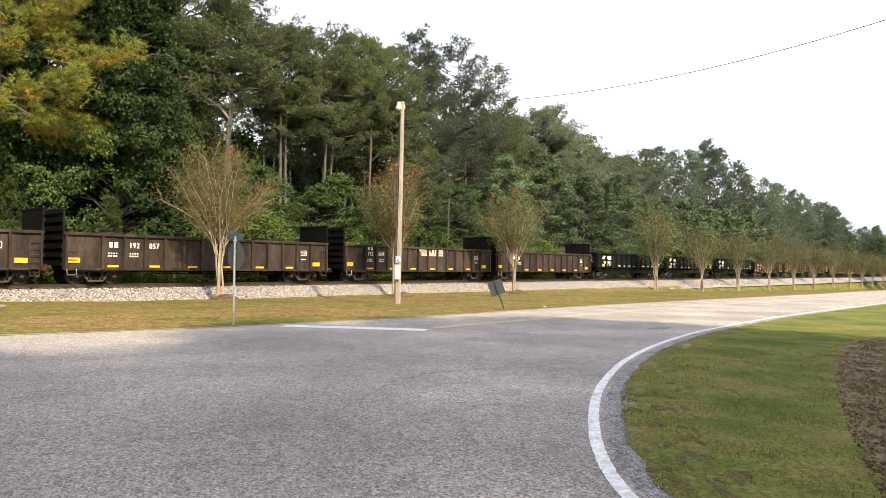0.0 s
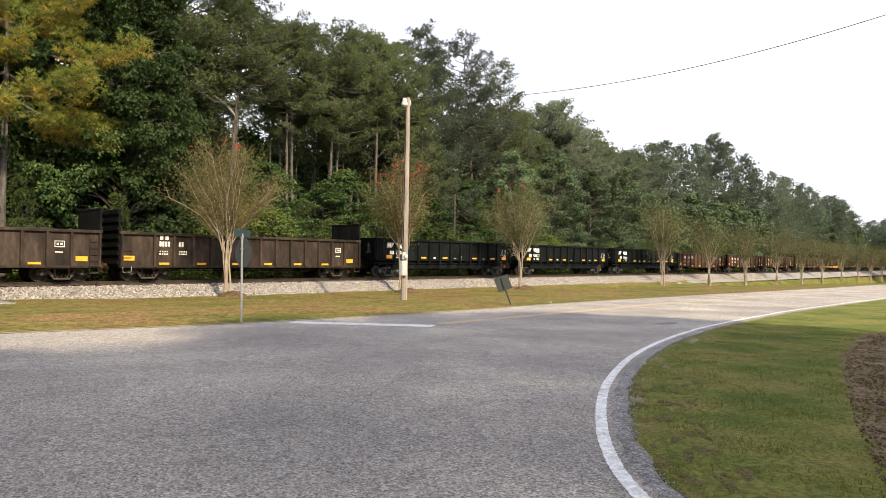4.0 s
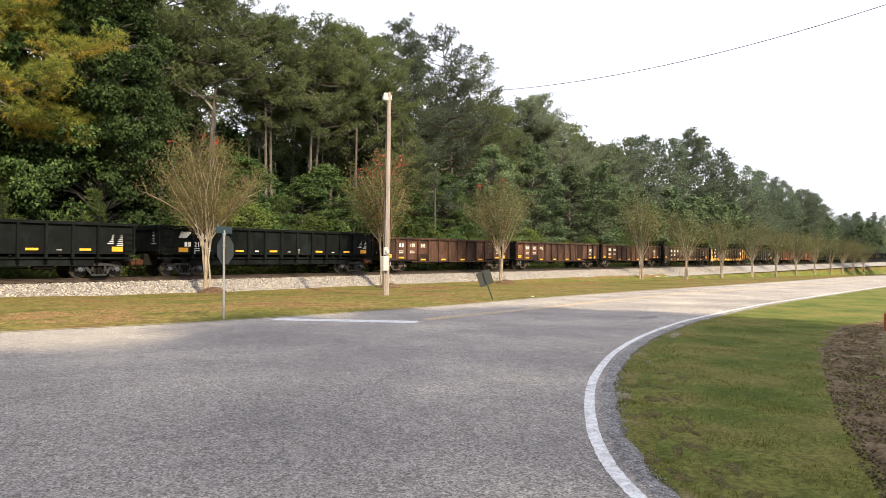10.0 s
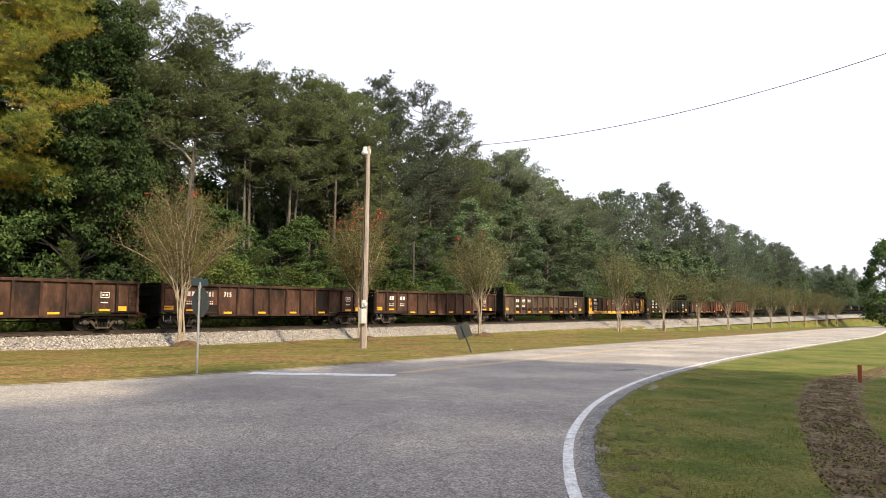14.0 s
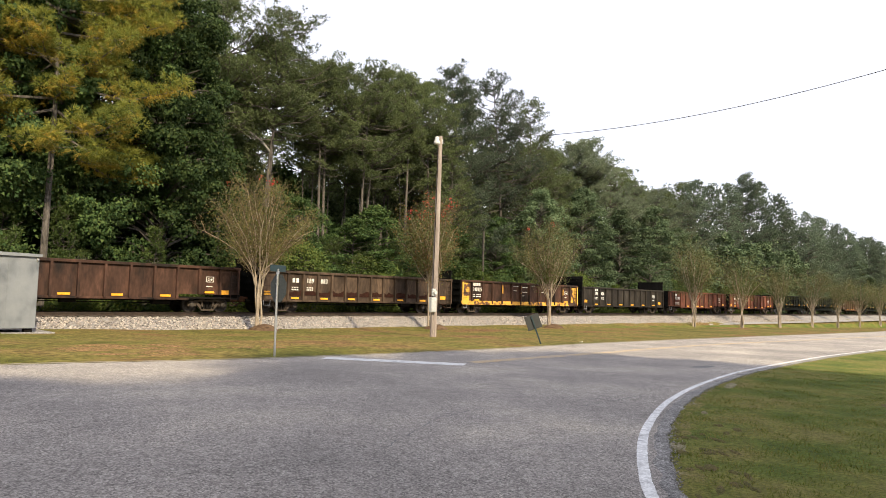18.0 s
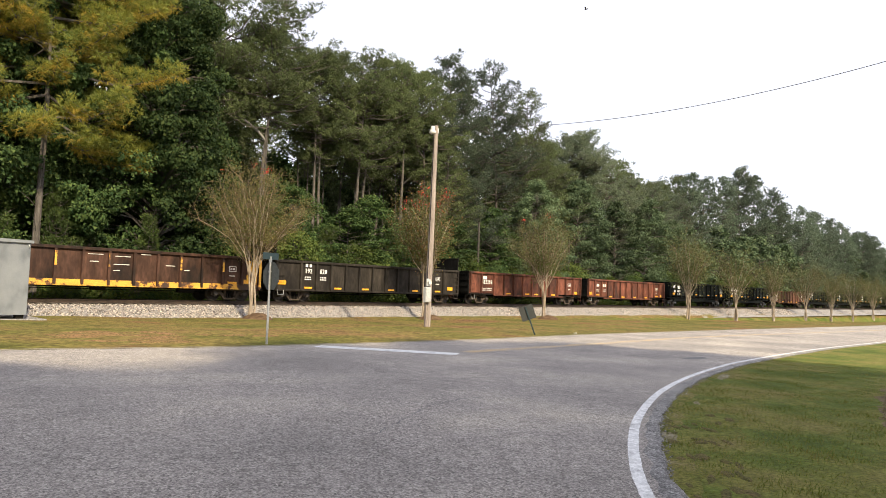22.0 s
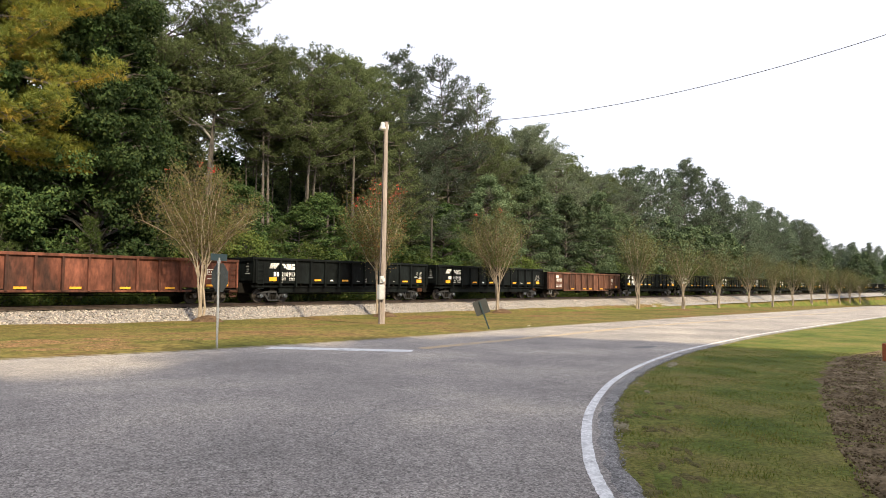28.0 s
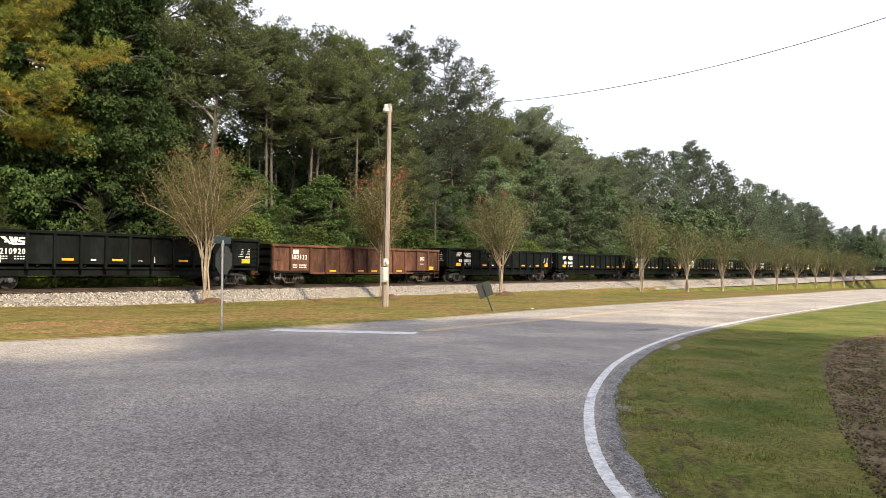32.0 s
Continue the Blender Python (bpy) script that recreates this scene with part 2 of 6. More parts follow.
NEEDLE_TIP = shade("green_needle_tips", [(0.2, (0.085, 0.125, 0.022)), (0.5, (0.21, 0.235, 0.036)), (0.8, (0.36, 0.32, 0.045))], 0.5, 0.7, bump=0, leafy=0.35, island=0.3, coords="World")
NEEDLE_YOUNG = shade("fresh_needles", [(0.2, (0.03, 0.06, 0.013)), (0.6, (0.075, 0.115, 0.024)), (0.9, (0.14, 0.15, 0.036))], 0.5, 0.7, bump=0, leafy=0.3, island=0.45, rand=0.15, coords="World")
LEAF = shade("broad_leaves", [(0.15, (0.014, 0.034, 0.012)), (0.5, (0.046, 0.085, 0.026)), (0.9, (0.135, 0.175, 0.052))], 0.35, 0.75, bump=0, leafy=0.2, island=0.45, rand=0.34, coords="World", spec=0.2)
# paler, greyer leaf green with distance haze put into the colour
LEAF_HAZED = shade("hazed_grey_green_leaves", [(0.15, (0.04, 0.07, 0.038)), (0.5, (0.095, 0.14, 0.072)), (0.9, (0.18, 0.222, 0.117))], 0.35, 0.75, bump=0, leafy=0.25, island=0.45, rand=0.34, coords="World", spec=0.2)
LEAF_LIGHT = shade("light_leaves", [(0.15, (0.03, 0.056, 0.012)), (0.5, (0.075, 0.112, 0.025)), (0.9, (0.155, 0.168, 0.042))], 0.35, 0.75, bump=0, leafy=0.2, island=0.45, rand=0.3, coords="World", spec=0.2)
WEED = shade("rank_weeds", [(0.15, (0.055, 0.08, 0.016)), (0.5, (0.105, 0.135, 0.028)), (0.9, (0.18, 0.175, 0.05))], 0.5, 0.75, bump=0, leafy=0.4, island=0.5, coords="World", spec=0.2)
LEAF_MYRTLE = shade("autumn_leaves", [(0.15, (0.075, 0.092, 0.022)), (0.5, (0.135, 0.132, 0.034)), (0.85, (0.2, 0.135, 0.045))], 0.6, 0.7, bump=0, leafy=0.3, island=0.55, coords="World")
LEAF_RUST = shade("green_and_rust_leaves", [(0.15, (0.06, 0.092, 0.022)), (0.5, (0.105, 0.125, 0.034)), (0.72, (0.18, 0.115, 0.04)), (0.9, (0.3, 0.1, 0.04))], 0.6, 0.7, bump=0, leafy=0.3, island=0.6, coords="World")
LEAF_OLIVE = shade("olive_leaves", [(0.15, (0.055, 0.076, 0.022)), (0.5, (0.098, 0.112, 0.034)), (0.85, (0.15, 0.122, 0.042))], 0.4, 0.7, bump=0, leafy=0.3, island=0.5, coords="World", rand=0.15)
BLOSSOM = plain("red_blossom", (0.55, 0.04, 0.03), 0.7)
POLE_WOOD = shade("weathered_pole_wood", [(0.3, (0.18, 0.147, 0.13)), (0.55, (0.305, 0.257, 0.23)), (0.8, (0.43, 0.372, 0.335))], 1.5, 0.9, bump=0.8, fine=16, stretch=(4, 4, 0.35), bump_dist=0.015)
STEEL = plain("galvanised_steel", (0.42, 0.43, 0.44), 0.45, 0.8)
# cloudy darker mottling stands for soft reflections, put into the sheet colour
ALU = shade("aluminium_painted_reflections", [(0.36, (0.135, 0.15, 0.17)), (0.5, (0.225, 0.243, 0.268)), (0.68, (0.28, 0.3, 0.325))], 0.9, 0.42, 0.3, 0.08, fine=30, grain=0.08, detail=3, stretch=(1, 1, 0.7))
SIGN_BACK = plain("sign_back_metal", (0.06, 0.07, 0.072), 0.6, 0.3)
SIGN_DULL = plain("dull_dark_sign_metal", (0.033, 0.036, 0.035), 0.8)
SIGN_RED = plain("red_sign_face", (0.35, 0.02, 0.02), 0.5)
SIGN_GREEN = plain("dark_green_sign", (0.012, 0.03, 0.035), 0.5)
GREY_BOX = plain("grey_enamel", (0.42, 0.43, 0.43), 0.5)
LAMP_WHITE = plain("lamp_white", (0.5, 0.5, 0.48), 0.4)
CABLE = plain("black_cable", (0.03, 0.03, 0.03), 0.6)
RAIL = shade("rusty_rail", [(0.3, (0.03, 0.022, 0.018)), (0.7, (0.075, 0.052, 0.04))], 3.0, 0.6, 0.5, 0.3)
TIE = shade("tarred_tie", [(0.3, (0.035, 0.03, 0.026)), (0.7, (0.1, 0.085, 0.07))], 2.0, 0.95, bump=0.6, fine=20, rand=0.2)
PAPER = plain("white_paper", (0.72, 0.71, 0.68), 0.8, var=0.05)
FEATHER = plain("dark_feathers", (0.09, 0.085, 0.08), 0.8)
POST_RUST = plain("rust_orange_post", (0.3, 0.085, 0.03), 0.8)


def car_paint(name, base, rust, patchy):
    return shade(name, [(0.5 - patchy, rust), (0.5, base), (0.5 + patchy, tuple(v * 1.7 for v in base))], 0.9, 0.75, 0.0, 0.12, fine=9, stretch=(1, 1, 0.35), rand=0.12, grain=0.3, detail=12, mid=(2.2, 0.16))


BROWN = car_paint("dull_brown_car_paint", (0.032, 0.0225, 0.018), (0.014, 0.011, 0.0095), 0.15)
RUSTY = car_paint("rusty_brown_car_paint", (0.042, 0.021, 0.0145), (0.014, 0.0095, 0.008), 0.12)
OXIDE = car_paint("oxide_red_car_paint", (0.1, 0.036, 0.0235), (0.036, 0.018, 0.014), 0.14)
RUST_RED = car_paint("weathered_red_car_paint", (0.088, 0.04, 0.027), (0.042, 0.021, 0.016), 0.17)
TAN = car_paint("dusty_tan_car_paint", (0.055, 0.037, 0.026), (0.029, 0.0195, 0.014), 0.15)
SMEAR = plain("dark_red_rust_smear", (0.03, 0.0125, 0.009), 0.9, var=0.3)
DARK = car_paint("dark_grey_car_paint", (0.023, 0.0195, 0.0165), (0.013, 0.011, 0.01), 0.16)
BLACK = car_paint("black_car_paint", (0.0052, 0.007, 0.0075), (0.004, 0.0045, 0.005), 0.17)

YELLOW_CAR = shade("flaking_yellow_car_paint", [(0.4, (0.05, 0.027, 0.018)), (0.455, (0.16, 0.07, 0.025)), (0.485, (0.6, 0.32, 0.045)), (0.7, (0.7, 0.4, 0.06))], 1.5, 0.75, 0, 0.25, fine=22, detail=12)
SOIL = shade("brown_garden_soil", [(0.3, (0.06, 0.038, 0.024)), (0.6, (0.13, 0.085, 0.052)), (0.8, (0.2, 0.14, 0.09))], 4.0, 1.0, bump=0.9, fine=20, grain=0.4, coords="World", bump_dist=0.04, spec=0.1)
UNDER = plain("black_underframe", (0.013, 0.012, 0.011), 0.9)
TRUCK_GREY = plain("dusty_truck_casting", (0.068, 0.054, 0.043), 0.9)
WHEEL_STEEL = plain("wheel_steel", (0.05, 0.044, 0.04), 0.6, 0.4)
COUPLER = plain("rusty_coupler_steel", (0.062, 0.03, 0.02), 0.85)
CAP_OLD = plain("greasy_bearing_cap", (0.05, 0.042, 0.036), 0.6)
CAP_NEW = plain("grey_bearing_cap", (0.06, 0.072, 0.088), 0.45, 0.2)
STRIPE = plain("yellow_reflective_strip", (0.75, 0.36, 0.02), 0.5)
LETTER = shade("worn_white_lettering", [(0.32, (0.3, 0.27, 0.25)), (0.5, (0.7, 0.68, 0.64))], 3.0, 0.8, bump=0)
LETTER_CREAM = shade("faded_cream_lettering", [(0.32, (0.35, 0.24, 0.16)), (0.5, (0.66, 0.54, 0.42))], 3.0, 0.8, bump=0)
LETTER_NEW = plain("white_lettering", (0.75, 0.75, 0.75), 0.6, var=0.04)


# ---- mesh tools ----
def mesh_of(name, verts, faces, mat, smooth=False):
    me = bpy.data.meshes.new(name)
    me.from_pydata(verts, [], faces)
    if mat:
        me.materials.append(mat)
    if smooth:
        me.shade_smooth()
    me.update()
    return me


def mesh_np(name, v, f, mat):
    """Vertices (n, 3) and faces (m, k) as arrays."""
    me = bpy.data.meshes.new(name)
    k = f.shape[1]
    me.vertices.add(len(v))
    me.vertices.foreach_set("co", np.ascontiguousarray(v, dtype=np.float32).ravel())
    me.loops.add(f.size)
    me.loops.foreach_set("vertex_index", np.ascontiguousarray(f, dtype=np.int32).ravel())
    me.polygons.add(len(f))
    me.polygons.foreach_set("loop_start", np.arange(0, f.size, k, dtype=np.int32))
    me.update(calc_edges=True)
    me.materials.append(mat)
    return me


class Shape:
    """Collects boxes, tubes and sheets into one mesh."""

    def __init__(self):
        self.v, self.f = [], []

    def add(self, verts, faces):
        n = len(self.v)
        self.v += [tuple(p) for p in verts]
        self.f += [tuple(i + n for i in q) for q in faces]
        return self

    def box(self, x0, y0, z0, x1, y1, z1, c=0.0):
        if c <= 0:
            v = [(x, y, z) for x in (x0, x1) for y in (y0, y1) for z in (z0, z1)]
            return self.add(v, [(0, 1, 3, 2), (4, 6, 7, 5), (0, 4, 5, 1), (2, 3, 7, 6), (0, 2, 6, 4), (1, 5, 7, 3)])
        v, at = [], {}
        for i, x in enumerate((x0, x1)):
            for j, y in enumerate((y0, y1)):
                for k, z in enumerate((z0, z1)):
                    sx, sy, sz = (c, -c)[i], (c, -c)[j], (c, -c)[k]
                    at[i, j, k] = len(v)
                    v += [(x, y + sy, z + sz), (x + sx, y, z + sz), (x + sx, y + sy, z)]
        q = lambda a, s: at[a] + s
        f = []
        for i in (0, 1):
            a = [q((i, j, k), 0) for j, k in ((0, 0), (0, 1), (1, 1), (1, 0))]
            f.append(a if i == 0 else a[::-1])
            a = [q((j, i, k), 1) for j, k in ((0, 0), (1, 0), (1, 1), (0, 1))]
            f.append(a if i == 0 else a[::-1])
            a = [q((j, k, i), 2) for j, k in ((0, 0), (0, 1), (1, 1), (1, 0))]
            f.append(a if i == 0 else a[::-1])
        for i in (0, 1):
            for j in (0, 1):
                f.append((q((i, j, 0), 0), q((i, j, 1), 0), q((i, j, 1), 1), q((i, j, 0), 1)))
                f.append((q((i, 0, j), 0), q((i, 1, j), 0), q((i, 1, j), 2), q((i, 0, j), 2)))
                f.append((q((0, i, j), 1), q((1, i, j), 1), q((1, i, j), 2), q((0, i, j), 2)))
                for k in (0, 1):
                    f.append((q((i, j, k), 0), q((i, j, k), 1), q((i, j, k), 2)))
        return self.add(v, f)

    def tube(self, path, radii, n=8, caps=True):
        path = [Vector(p) for p in path]
        rings, base = [], len(self.v)
        side = None
        for i, p in enumerate(path):
            d = (path[min(i + 1, len(path) - 1)] - path[max(i - 1, 0)]).normalized()
            if side is None:
                side = d.orthogonal().normalized()
            side = (side - d * side.dot(d)).normalized()
            up = d.cross(side)
            r = radii[i] if isinstance(radii, (list, tuple)) else radii
            self.v += [tuple(p + r * (math.cos(a) * side + math.sin(a) * up)) for a in (2 * math.pi * k / n for k in range(n))]
        for i in range(len(path) - 1):
            for k in range(n):
                a, b = base + i * n + k, base + i * n + (k + 1) % n
                self.f.append((a, b, b + n, a + n))
        if caps:
            self.f.append(tuple(base + k for k in reversed(range(n))))
            self.f.append(tuple(base + (len(path) - 1) * n + k for k in range(n)))
        return self

    def slab(self, outline, axis, a, b):
        """An outline in the plane across the axis (0 x, 1 y, 2 z), drawn out from a to b."""
        n = len(outline)
        put = lambda p, q: (q, p[0], p[1]) if axis == 0 else (p[0], q, p[1]) if axis == 1 else (p[0], p[1], q)
        v = [put(p, a) for p in outline] + [put(p, b) for p in outline]
        f = [tuple(reversed(range(n))), tuple(range(n, 2 * n))] + [(i, (i + 1) % n, n + (i + 1) % n, n + i) for i in range(n)]
        return self.add(v, f)

    def mesh(self, name, mat, smooth=False):
        return mesh_of(name, self.v, self.f, mat, smooth)


def part(name, shape, mat, parent, label="", smooth=False, m=None):
    """One mesh object, from a Shape or a ready mesh, under a thing or a part."""
    me = shape if isinstance(shape, bpy.types.Mesh) else shape.mesh(name, mat, smooth)
    ob = new(name, me)
    ob.parent = parent
    if m is not None:
        ob.matrix_basis = m
    if isinstance(shape, bpy.types.Mesh) and mat is not None and me.materials[0] != mat:
        ob.material_slots[0].link = "OBJECT"
        ob.material_slots[0].material = mat
    if label:
        ob["label"] = label
    return ob


def thing(name, label, category, group="", m=None, kind=""):
    ob = tagged(new(name), label, category, group, kind)
    ob.empty_display_size = 0.2
    if m is not None:
        ob.matrix_basis = m
    return ob


def smooth_curve(pts, per=8):
    """A Catmull-Rom line through the points."""
    pts = [Vector(p) for p in pts]
    pts = [2 * pts[0] - pts[1]] + pts + [2 * pts[-1] - pts[-2]]
    res = []
    for a, b, c, d in zip(pts, pts[1:], pts[2:], pts[3:]):
        for k in range(per):
            s = k / per
            res.append(0.5 * (2 * b + (c - a) * s + (2 * a - 5 * b + 4 * c - d) * s * s + (3 * b - a - 3 * c + d) * s ** 3))
    return res + [pts[-2]]


# ---- the lie of the land: falls gently along x, rises to the track bed ----
TRACK_Y, RAIL_Z = 36.3, 0.42


def fall(x):
    return -0.0137 * max(-80.0, min(x, 330.0))


def land(x, y):
    z = fall(x)
    if y > 19:
        # a shallow hollow before the bank at the near end
        k, q = min(1.0, (y - 19) / 11), max(0.0, min(1.0, (45 - x) / 25))
        z -= 0.16 * k * k * (3 - 2 * k) * q * q * (3 - 2 * q)
    if y > 31.6:
        bed = -0.42 if x < 300 else -0.42 - 0.0137 * (min(x, 700.0) - 300)
        k = min(1.0, (y - 31.6) / 1.6)
        k = k * k * (3 - 2 * k)
        high = max(z, bed) if y < 39.5 else max(z - 0.1, bed)
        z = z + (high - z) * k
    off = y - between(FAR_C, x) - 0.4
    if off > 0:
        z += 0.05 * noise.noise((x * 0.25, y * 0.25, 0.0)) * min(1.0, off / 3.0)
    return z


# far and near edge of the paved road, and the painted edge line
FAR_EDGE = [(-120, 24), (-60, 19.6), (-20, 17.2), (0, 16.1), (4.3, 15.87), (7, 15.5), (10.2, 15.36), (18, 15.7), (28, 16.9), (50, 18.4), (90, 20.6), (139, 24), (220, 27.0), (300, 28.3), (420, 29.0)]
EDGE_LINE = [(1.35, -30), (1.45, -8), (1.8, -2.5), (2.6, 0.0), (3.4, 1.1), (4.34, 2.1), (5.2, 2.76), (6.1, 3.31), (7.15, 3.88), (8.25, 4.4), (9.9, 5.06), (11.5, 5.6), (14.0, 6.27), (17.0, 6.87), (19.6, 7.25), (26, 7.85), (34.1, 8.3), (61.6, 9.0), (88, 9.7), (139, 13.6), (220, 18.6), (300, 20.3), (420, 21.0)]


def between(pts, x):
    for (a, b), (c, d) in zip(pts, pts[1:]):
        if a <= x <= c:
            return b + (d - b) * (x - a) / (c - a)
    return pts[0][1] if x < pts[0][0] else pts[-1][1]


FAR_C = [(p.x, p.y) for p in smooth_curve([(x, y, 0) for x, y in FAR_EDGE])]
LINE_C = [(p.x, p.y) for p in smooth_curve([(x, y, 0) for x, y in EDGE_LINE])]


# ---- ground, road, track ----
def spread(*runs):
    res = []
    for a, b, step in runs:
        n = max(1, round((b - a) / step))
        res += [a + (b - a) * i / n for i in range(n)]
    return res + [runs[-1][1]]


def sheet(name, xs, ys, height, mat, kind="structure", label="", category=""):
    v = [(x, y, height(x, y)) for x in xs for y in ys]
    n = len(ys)
    f = [(i * n + j, (i + 1) * n + j, (i + 1) * n + j + 1, i * n + j + 1) for i in range(len(xs) - 1) for j in range(n - 1)]
    ob = new(name, mesh_of(name, v, f, mat, True))
    return tagged(ob, label, category, kind=kind)


sheet("ground", spread((-2500, -500, 500), (-500, -120, 60), (-120, -12, 6), (-12, 90, 0.9), (90, 330, 4), (330, 720, 30), (720, 2800, 500)),
      spread((-2500, -400, 500), (-400, -60, 40), (-60, -6, 5), (-6, 42, 0.8), (42, 90, 6), (90, 500, 60), (500, 2800, 500)), land, GRASS,
      label="gently falling mown grass ground, green to straw", category="grass")


def ribbon(name, line, half, lift, mat, label, category, ragged=0.0, slow=1.0):
    """A flat strip of paint along a plan line."""
    v, f = [], []
    for i, (x, y) in enumerate(line):
        a, b = line[max(i - 1, 0)], line[min(i + 1, len(line) - 1)]
        d = Vector((b[0] - a[0], b[1] - a[1], 0)).normalized()
        s = Vector((-d.y, d.x, 0))
        for k in (-1, 1):
            h = half * (1 + ragged * (slow * noise.noise((x * 3.1, y * 3.1, k * 5.0)) + 0.8 * noise.noise((x * 17, y * 17, k * 9.0))))
            p = Vector((x, y, 0)) + s * h * k
            v.append((p.x, p.y, fall(p.x) + lift))
        if i:
            f.append((2 * i - 2, 2 * i, 2 * i + 1, 2 * i - 1))
    return tagged(new(name, mesh_of(name, v, f, mat)), label, category, kind="structure")


def finer(line, step):
    res = [line[0]]
    for a, b in zip(line, line[1:]):
        n = max(1, int(math.hypot(b[0] - a[0], b[1] - a[1]) / step))
        res += [(a[0] + (b[0] - a[0]) * i / n, a[1] + (b[1] - a[1]) * i / n) for i in range(1, n + 1)]
    return res


def road_near(x):
    """The ragged edge of the asphalt outside the painted line."""
    out = 0.25 + 0.07 * noise.noise((x * 1.1, 3.0, 0)) + 0.02 * noise.noise((x * 4.0, 8.0, 0))
    if x < 1.62:
        return -30.0
    return between(LINE_C, x - 0.75 * out) - 0.75 * out if x < 12 else between(LINE_C, x) - out


def build_road():
    xs = spread((-120, -9, 6), (-9, 1.6, 0.8), (1.63, 14, 0.12), (14, 60, 0.5), (60, 420, 6))
    v, f, n = [], [], 25
    for x in xs:
        far = between(FAR_C, x) + 0.06 * noise.noise((x * 1.3, 1.0, 0))
        near = road_near(x) if x > 1.62 else (-30.0 if x > -9.5 else between(FAR_C, x) - 7.5)
        for j in range(n):
            y = near + (far - near) * ((0, 0.003, *(k / (n - 3) for k in range(1, n - 3)), 0.997, 1)[j])
            v.append((x, y, fall(x) + (0.022 if 0 < j < n - 1 else -0.03)))
    for i in range(len(xs) - 1):
        for j in range(n - 1):
            f.append((i * n + j, (i + 1) * n + j, (i + 1) * n + j + 1, i * n + j + 1))
    tagged(new("road", mesh_of("road", v, f, ASPHALT)), "weathered grey chip-seal asphalt road at a junction", "road", kind="structure")


build_road()


def grass_strip():
    """Drier turf between the road and the track, with bare places."""
    xs = spread((-60, 0, 4), (0, 90, 0.8), (90, 330, 5))
    v, f, n = [], [], 24
    for x in xs:
        a, b = between(FAR_C, x) + 0.05, 33.1
        for j in range(n):
            y = a + (b - a) * j / (n - 1)
            v.append((x, y, land(x, y) + 0.012 + 0.03 * max(0, noise.noise((x * 1.9, y * 1.9, 7))) * min(1, j / 2)))
    for i in range(len(xs) - 1):
        for j in range(n - 1):
            f.append((i * n + j, (i + 1) * n + j, (i + 1) * n + j + 1, i * n + j + 1))
    tagged(new("grass_strip", mesh_of("grass_strip", v, f, DRY_TURF, True)), "dry olive and straw mown grass with bare brown places", "grass", kind="structure")


grass_strip()
ribbon("edge_line", finer([p for p in LINE_C if p[1] > -9], 0.03), 0.056, 0.028, WHITE_LINE, "worn white painted edge line curving round the corner", "road marking", ragged=0.2, slow=0.15)
ribbon("stop_bar", finer([(10.55, 14.88), (12.72, 11.81)], 0.2), 0.33, 0.028, WHITE_LINE, "wide worn white stop bar across one lane", "road marking", ragged=0.06)
YELLOW_MID = [(13.4, 12.2), (21.2, 12.95), (34.5, 14.2), (60, 14.7), (90, 15.8), (139, 19.2), (220, 23.0), (300, 24.6)]
YELLOW_C = [(p.x, p.y) for p in smooth_curve([(x, y, 0) for x, y in YELLOW_MID])]
for side in (-0.11, 0.11):
    ribbon("centre_line", finer([(x, y + side) for x, y in YELLOW_C], 0.4), 0.11, 0.028, YELLOW_LINE, "faded yellow centre line on the asphalt", "road marking", ragged=0.3)
ribbon("verge", finer([(x, y + 0.0) for x, y in FAR_C if -60 < x < 300], 0.3), 0.075, 0.034, SAND, "pale sandy margin between asphalt and grass", "verge", ragged=0.8)


def bare_patch(bx, by, length, width, turn, mat=None, lift=0.0):
    """A worn, irregular place in the turf, thin at its rim."""
    n, c, q = 26, math.cos(turn), math.sin(turn)
    v = [(bx, by, land(bx, by) + 0.012 + lift)]
    for ring, rise in ((0.55, 0.011 + lift), (1.0, -0.004 + 0.4 * lift)):
        for k in range(n):
            a = 6.2832 * k / n
            r = ring * (1 + 0.35 * noise.noise((2.2 * math.cos(a), 2.2 * math.sin(a), bx)) + 0.15 * noise.noise((6 * math.cos(a), 6 * math.sin(a), by)))
            x, y = length * r * math.cos(a), width * r * math.sin(a)
            x, y = bx + c * x - q * y, by + q * x + c * y
            v.append((x, y, land(x, y) + rise))
    f = [(0, 1 + k, 1 + (k + 1) % n) for k in range(n)] + [(1 + k, 1 + n + k, 1 + n + (k + 1) % n, 1 + (k + 1) % n) for k in range(n)]
    tagged(new("bare_patch", mesh_of("bare_patch", v, f, mat or WORN_SAND, True)), "bare brown patch worn in the turf" if mat else "bare sandy patch worn in the turf", "soil", kind="structure")


bare_patch(7.42, 3.6, 0.32, 0.12, 0.55)
bare_patch(14.9, 5.95, 0.75, 0.13, 0.3)
bare_patch(10.35, 4.55, 0.18, 0.06, 0.5)
edge_rng = random.Random(31)
for _ in range(70):
    px = edge_rng.uniform(2.6, 9.5)
    py = road_near(px) - 0.12 - 0.85 * edge_rng.random() ** 1.5
    bare_patch(px, py, edge_rng.uniform(0.06, 0.2), edge_rng.uniform(0.03, 0.08), edge_rng.uniform(0.2, 1.0), THIN_TURF)
patch_rng = random.Random(14)
for _ in range(26):
    px, py = patch_rng.uniform(5.5, 11.5), patch_rng.uniform(17.0, 21.5)
    bare_patch(px, py, patch_rng.uniform(0.25, 0.8), patch_rng.uniform(0.12, 0.3), patch_rng.uniform(-0.3, 0.3), RED_SOIL, 0.03)


